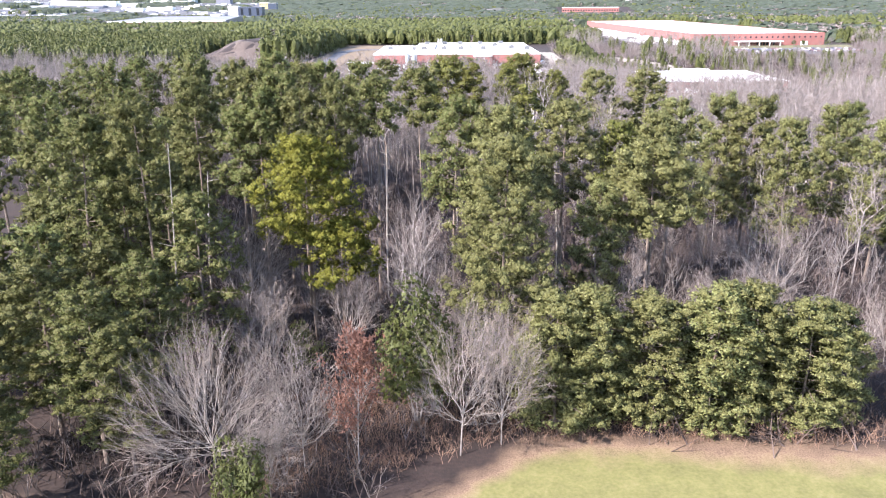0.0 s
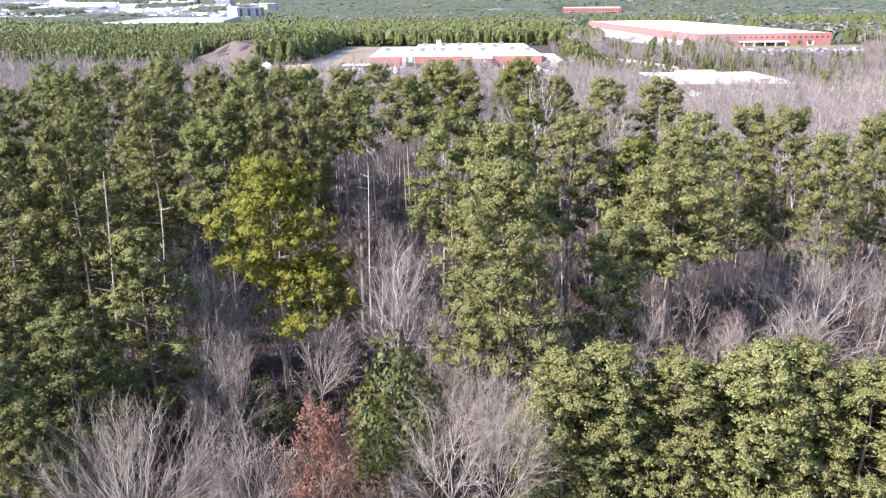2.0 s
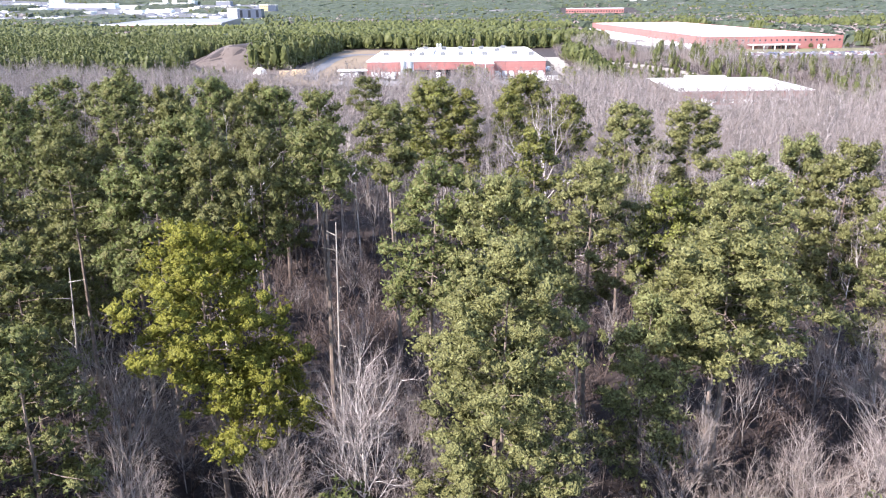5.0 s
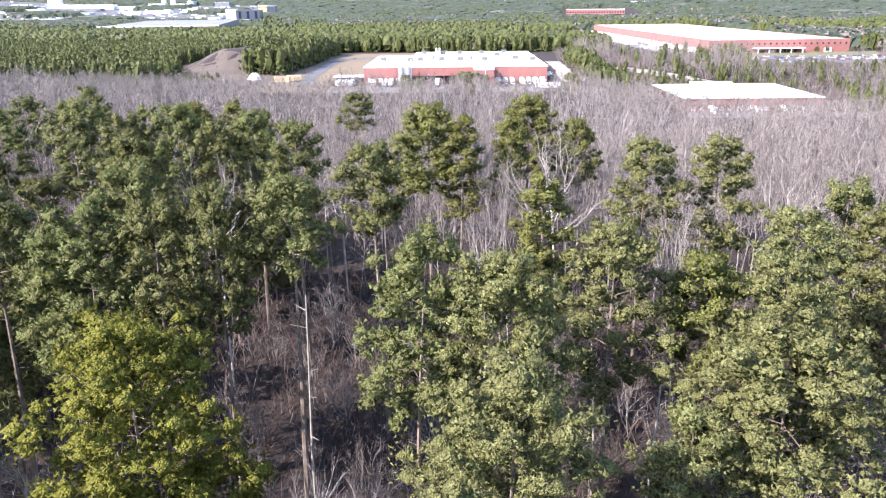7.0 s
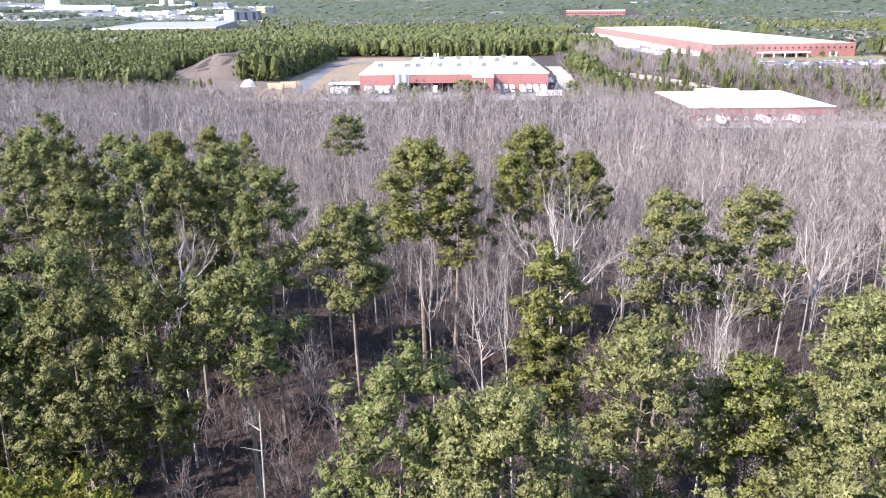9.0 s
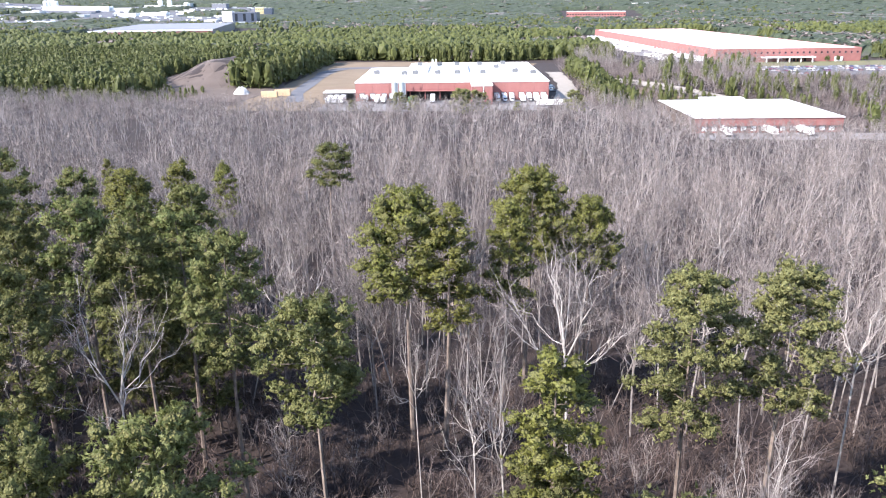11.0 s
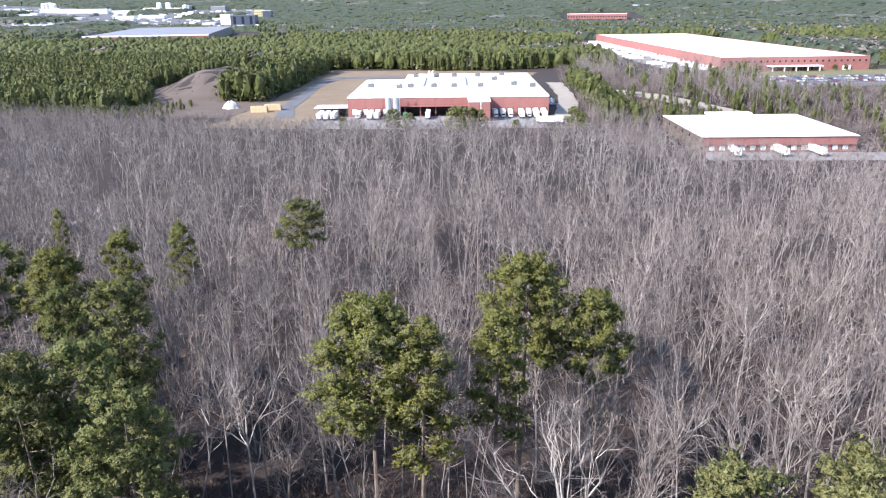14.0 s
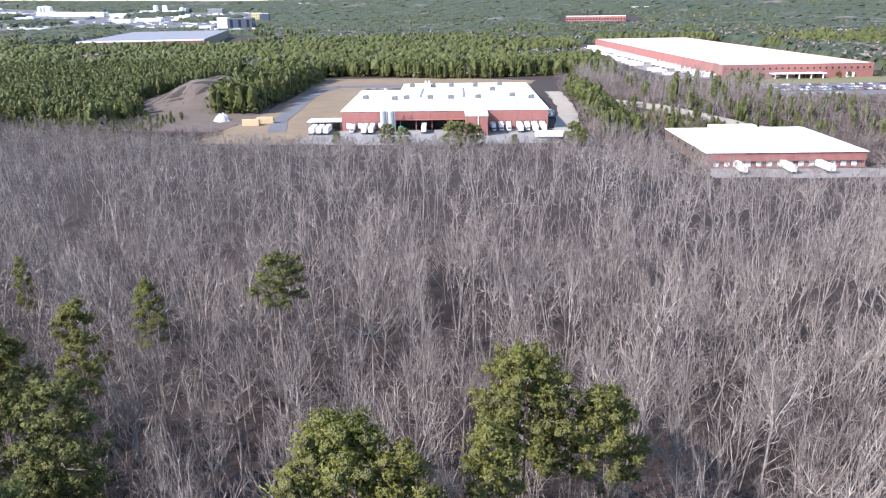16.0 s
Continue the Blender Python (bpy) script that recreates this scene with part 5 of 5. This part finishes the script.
for u in (42, 70):
    duct = thing("roof_walkway", "grey pipe run on low stands across the roof", "pipe", at_frame(WEST, u, 60, H1))
    part("pipe", Shape().box(-0.25, 0, 0.5, 0.25, 55, 0.9), M_GREY, duct)
    for k in range(6):
        part("stand", Shape().box(-0.5, 1 + 10 * k, 0, 0.5, 1.4 + 10 * k, 0.5), M_GREY, duct)
vent = thing("roof_vent", "pair of white exhaust stacks on the roof", "vent", at_frame(WEST, 45, 118, H1))
part("stack", Shape().cylinder(-1.2, 0, 0, 5, 0.6, 10), M_WHITE, vent)
part("stack", Shape().cylinder(1.2, 0, 0, 5, 0.6, 10), M_WHITE, vent)
silo = thing("silo", "tall white cylindrical silo beside the warehouse", "silo", at_frame(WEST, 24.2, -5.5, 0), "silos of the yard")
part("tank", Shape().cylinder(0, 0, 1.2, 11.5, 1.7, 14).cylinder(0, 0, 11.5, 12.4, 1.7, 14, 0.3), M_STEEL, silo)
part("skirt", Shape().cylinder(0, 0, 0, 1.2, 1.5, 14), M_GREY, silo)
part("pipe", Shape().cylinder(2.0, 0, 0, 16.5, 0.28, 8), M_WHITE, silo)
copy_thing(silo, at_frame(WEST, 28.6, -5.5, 0))
tank = thing("green_tank", "small green steel tank on the yard", "tank", at_frame(WEST, 34, -7, 0))
part("body", Shape().cylinder(0, 0, 0.3, 3.0, 1.5, 12).cylinder(0, 0, 3.0, 3.5, 1.5, 12, 0.4), M_GREEN, tank)
part("foot", Shape().cylinder(0, 0, 0, 0.3, 1.2, 12), M_GREY, tank)
trailer, truck = box_trailer(), tractor_truck()
first = [True, True]
def park(kind, m):
    ob, k = (trailer, 0) if kind == "trailer" else (truck, 1)
    if first[k]:
        ob.matrix_basis, first[k] = m, False
        return ob
    return copy_thing(ob, m)
for kind, u, v, turn in (("trailer", 13.9, -15.2, 0), ("trailer", 17.8, -15.2, 0), ("truck", 6.5, -10.4, 0), ("trailer", 47, -15, 0), ("truck", 86, -10.4, 0), ("truck", 90.2, -10.4, 0),
                         ("truck", 94.4, -10.4, 0), ("trailer", 100.6, -15, 0), ("truck", 104.9, -10.4, 0), ("trailer", 108.8, -15, 0), ("trailer", 113.4, -15, 0)):
    park(kind, at_frame(WEST, u, v, 0.06, turn))
for u in (-15, -11, -7):
    park("trailer", at_frame(WEST, u, -15.5, 0.06))
park("trailer", pose(29.5, 520.5, 0.06, 0, 0, 92))
stack = thing("lumber_stack", "stack of raw lumber bundles on the yard", "lumber", pose(-153, 566, 0.06, 0, 0, 6), "stacks of lumber")
for k in range(3):
    part("plank_pack", Shape().box(-5, -2.5 + 1.7 * k, 0.1, 5, -1.0 + 1.7 * k, 4.0 - 0.6 * k, 0.06), M_WOOD, stack)
copy_thing(stack, pose(-147, 575, 0.06, 0, 0, 8))
heap = thing("lime_heap", "small mound of white crushed stone on bare earth", "heap", pose(-178, 588, 0))
g = np.random.default_rng(5)
hs = Shape()
for k in range(3):
    a = np.arange(12) * 2 * np.pi / 12
    rad, hh = g.uniform(3.5, 5.5), g.uniform(3, 5)
    ox, oy = g.normal(0, 3.5, 2)
    ring = [(ox + rad * g.uniform(0.8, 1.2) * math.cos(t), oy + rad * g.uniform(0.8, 1.2) * math.sin(t), -0.1) for t in a]
    mid = [(ox + 0.5 * rad * g.uniform(0.8, 1.2) * math.cos(t), oy + 0.5 * rad * g.uniform(0.8, 1.2) * math.sin(t), hh * 0.6) for t in a]
    hs.add(ring + mid + [(ox, oy, hh)], [(i, (i + 1) % 12, 12 + (i + 1) % 12, 12 + i) for i in range(12)])
    hs.add(mid + [(ox, oy, hh)], [(i, (i + 1) % 12, 12) for i in range(12)])
part("mound", hs, M_LIME, heap)
for i, (x, y, h) in enumerate([(-61, 505, 10), (-52, 501, 8.5), (-26, 494, 13), (-20, 497, 12), (-15, 499, 10.5), (35, 511, 11), (38, 508, 9), (-87, 503, 6), (4, 503, 5)]):
    put(YARD_PINE, x, y, h, 1.25)
car = parked_car()
started = False
for x, y, turn, n, step in ((-118, 756, 90, 7, 3.4), (-84, 764, 90, 16, 3.1), (28, 598, 110, 7, -4.5), (205, 735, 6, 34, 3.5), (205, 752, 6, 34, 3.5), (203, 771, 6, 36, 3.5), (215, 712, 6, 8, 5.0)):
    for i in range(n):
        if g.uniform() < 0.13:
            continue
        cx, cy = (x + i * step, y) if step > 0 else (x, y - i * step)
        m = pose(cx + g.normal(0, 0.2), cy + g.normal(0, 0.4) + (0.09 * i * step if x > 150 else 0), float(ground_z(cx, cy)) + 0.12, 0, 0, turn + (180 if g.uniform() < 0.3 else 0))
        if not started:
            car.matrix_basis, started = m, True
        else:
            copy_thing(car, m)

EAST = pose(96.5, 491, -10, 0, 0, 4.0)
east = thing("warehouse", "brick-red warehouse with a white roof and dock doors", "warehouse", EAST)
part("roof", Shape().box(-0.6, -0.5, 7.8, 77.5, 75, 8.15), M_ROOF, east, "white flat roof")
part("raised_roof", Shape().box(26, 75, 7.8, 52, 82, 9.0), M_ROOF, east)
wall_run(east, 0, 77, 0.05, 3.6, 7.8, 7)
wall_run(east, 0, 77, 1.0, 0, 3.6, 7)
# west side's dimness painted in: earth brown instead of the red panels
wall_run(east, 0.4, 75, 0.05, 0, 7.8, 7.5, axis="v", mat=M_EARTH_AND_DIM_WALL)
wall_run(east, 0.4, 75, 76.6, 0, 7.8, 7.5, axis="v")
wall_run(east, 0, 77, 74.6, 0, 7.8, 7)
for k in range(5):
    w = part("window", Shape().box(-0.08, 8 + 13 * k, 4.5, 0.05, 9.6 + 13 * k, 6.3), M_GLASS, east)
    part("sill", Shape().box(-0.2, 7.8 + 13 * k, 4.3, 0.05, 9.8 + 13 * k, 4.5), M_CONCRETE, w)
for k in range(14):
    dock_door(east, 4 + 5.1 * k, 1.0, 2.8, 2.4, 0.9)
for u, v in ((14, -13.8), (37, -13.8), (55, -13.8)):
    park("trailer", at_frame(EAST, u, v, 0.12, g.normal(0, 2)))

NORTH = pose(189.5, 829.5, 0, 0, 0, 6.6)
north = thing("warehouse", "very large brick-red warehouse, white roof, row of square windows", "warehouse", NORTH)
LN, DN, HN = 136.5, 510, 12.0
part("roof", Shape().box(0.3, 0.3, HN - 0.5, LN - 0.3, DN - 0.3, HN - 0.1), M_ROOF, north, "white flat roof")
wall_run(north, 0, LN, 0, -0.5, HN + 0.4, 9.5)
wall_run(north, 0.4, DN, 0, -0.5, HN + 0.4, 17, axis="v")
wall_run(north, 0.4, DN, LN - 0.35, -0.5, HN + 0.4, 17, axis="v")
wall_run(north, 0, LN, DN - 0.3, -0.5, HN + 0.4, 14)
for k in range(24):
    u = 3 + 5.65 * k
    w = part("window", Shape().box(u - 0.8, -0.06, 7.6, u + 0.8, 0.0, 9.2), M_GLASS, north)
    part("sill", Shape().box(u - 0.95, -0.18, 7.4, u + 0.95, 0.0, 7.6), M_CONCRETE, w)
porch = part("porch", Shape().box(42, -9, 4.2, 90, -0.1, 5.0, 0.2), M_WHITE, north, "white entrance canopy")
for k in range(5):
    part("column", Shape().box(44 + 10.7 * k, -8.6, -0.5, 44.8 + 10.7 * k, -7.8, 4.2), M_WHITE, porch)
for k in range(6):
    part("ground_window", Shape().box(66 + 3.4 * k, -0.08, 0.4, 68.2 + 3.4 * k, 0.0, 3.2), M_GLASS, north)
part("dock", Shape().box(112, -1.2, -0.4, 119, -0.05, 4.2), M_WHITE, north)
for k in range(34):
    dk = part("dock_door", Shape().box(-0.1, 14 + 14 * k, 0.6, 0.0, 17 + 14 * k, 4.0), M_WHITE, north)
for k in range(60):
    if g.uniform() < 0.75:
        park("trailer", at_frame(NORTH, -17.5 - 26 * (k % 2), 8 + 8.2 * k, 0.15, 90 - 180))
for k in range(26):
    ridge = part("skylight", Shape().box(8, 12 + 19 * k, HN - 0.1, LN - 8, 12.5 + 19 * k, HN + 0.05), M_ROOF, north)
shrub_a = Kind("shrub", "clipped dark evergreen shrub against the wall", "shrub", "shrubs by the wall", list(zip(("stem", "crown"), bush_mesh(77, 5.0, 2.2, 260, 0.6, M_SHRUB))), 5.0)
for u in (6, 22, 34, 103, 112, 139):
    q = NORTH @ Vector((u, -5, 0))
    shrub_a.plant(q.x, q.y, 5.5, u)


def far_block(name, label, m, w, d, h, wall, roof, windows=(), pane=None):
    b = thing(name, label, "building", m)
    part("wall", Shape().box(0, 0, -30, w, d, h), wall, b)
    part("roof", Shape().box(-0.4, -0.4, h, w + 0.4, d + 0.4, h + 0.8), roof, b)
    for cols, z0, z1, size in windows:
        for k in range(cols):
            u = (k + 0.5) * w / cols
            part("window", Shape().box(u - size / 2, -0.15, z0, u + size / 2, 0.0, z1), pane or M_GLASS, b)
    return b


W4 = pose(-700, 1350, 0, 0, 0, 15)
wb = thing("warehouse", "distant low warehouse with a grey roof and red front", "warehouse", W4)
part("wall", Shape().box(0, 0, -1, 200, 480, 13.4), M_WALL, wb)
part("fascia", Shape().box(-0.5, -0.5, 13.4, 200.5, 1.0, 16), M_WHITE, wb)
# east side in dark blue: its shade is put into the colour
part("side_wall", Shape().box(200, 0, -1, 200.6, 480, 15.6), M_SLATE, wb)
part("roof", Shape().box(0, 1, 13.4, 200, 480, 15.2), M_GREY_ROOF, wb)
far_block("office_tower", "pale stair tower of the office block", pose(-846, 2375, 3, 0, 0, 4), 29, 30, 31, M_WHITE, M_WHITE)
far_block("office_tower", "dark blue office block", pose(-814, 2370, 3, 0, 0, 4), 72, 40, 28, M_SLATE, M_GREY_ROOF, [(3, 4, 25, 8)])
far_block("apartment_tower", "cream tower with small windows", pose(-829, 2635, 12, 0, 0, 4), 28, 30, 31, M_CREAM, M_WHITE, [(4, 23, 26, 2.5), (4, 15, 18, 2.5), (4, 7, 10, 2.5)])
far_block("apartment_tower", "dark block against the right side of the cream tower", pose(-793, 2610, 10, 0, 0, 4), 27, 30, 31, M_SLATE, M_WHITE)
far_block("office_building", "distant two-storey red office building with rows of windows", pose(170, 2560, 0, 0, 0, -8), 176, 60, 21, M_WALL, M_ROOF, [(22, 11, 15, 4.5), (22, 3, 7, 4.5)])
for x, y, z, w, h, ms in ((-1696, 2870, 37, 242, 14, M_WHITE), (-1531, 2775, 29, 82, 9, M_GREY_ROOF), (-1459, 2905, 34, 93, 10, M_WHITE), (-1386, 3030, 38, 62, 14, M_WHITE), (-1300, 3035, 37, 53, 14, M_WHITE),
                          (-1274, 3130, 42, 25, 17, M_STEEL), (-1137, 3065, 37, 55, 18, M_GREY_ROOF), (-1308, 2655, 19, 62, 9, M_WHITE), (-1166, 2820, 24, 114, 8, M_WHITE), (-1603, 2620, 25, 27, 9, M_WHITE),
                          (-1723, 2705, 31, 111, 7, M_STEEL), (-1460, 2580, 19, 76, 7, M_STEEL), (-1257, 2710, 20, 89, 9, M_WHITE), (-1063, 1690, 0, 92, 6, M_GREY_ROOF), (-913, 2405, 4, 34, 6, M_WHITE),
                          (-1352, 2225, 4, 58, 9, M_STEEL), (-1223, 2145, 1, 47, 7, M_WHITE), (-894, 3470, 60, 54, 11, M_WHITE), (589, 2275, 1, 72, 7, M_WHITE), (588, 1670, 0, 48, 7, M_GREY_ROOF),
                          (432, 3005, 32, 59, 10, M_WHITE)):
    far_block("industrial_building", "pale low industrial building in the distance", pose(x, y, z, 0, 0, 4), w, 40, h, ms, M_ROOF)
for x, y, z, top in ((-1769, 3015, 50, 24), (-1758, 3020, 49, 26), (-1748, 3025, 49, 27), (-1734, 3025, 49, 24), (-1336, 3060, 39, 33), (-1302, 3065, 39, 33), (-1236, 3065, 38, 25)):
    s = thing("far_silo", "pale storage silo in the distance", "silo", pose(x, y, z), "distant silos")
    part("tank", Shape().cylinder(0, 0, -30, top - 3, 9, 12), M_WHITE, s)
    part("cap", Shape().cylinder(0, 0, top - 3, top, 9, 12, 3), M_WHITE, s)


# rows of vehicles, sheds and stacked goods of the far industrial yards, too many to count
def far_clutter(y0, y1, count):
    r = np.random.default_rng(77)
    sh = [Shape() for _ in range(4)]
    for _ in range(count):
        y = r.uniform(y0, y1)
        x = -0.33 * y + 40 - r.uniform(0, 1) * 0.36 * y
        z, w, d, h = float(ground_z(x, y)), r.uniform(4, 22), r.uniform(3, 6), r.uniform(2, 6)
        sh[int(r.integers(4))].box(x, y, z - 1, x + w, y + d, z + h)
    vs, fs, ms, n = [], [], [], 0
    for k, one in enumerate(sh):
        v, f = one.arrays()
        vs.append(v); fs.append(f + n); ms.append(np.full(len(f), k)); n += len(v)
    me = mesh_of("parked_fleet", np.concatenate(vs), np.concatenate(fs), M_WHITE)
    for m in (M_STEEL, M_GREY, M_SLATE):
        me.materials.append(m)
    me.polygons.foreach_set("material_index", np.concatenate(ms).astype(np.int32))
    tagged(new("parked_fleet", me), "parked vehicles, sheds and stacked goods in far yards", "vehicles", kind="stuff")


far_clutter(2200, 3120, 420)
patch("industrial_ground", [(-1560, 2180), (-665, 2180), (-985, 3150), (-2260, 3150)], M_ASPHALT, "paved ground of a distant industrial park", "yard", 0.3)
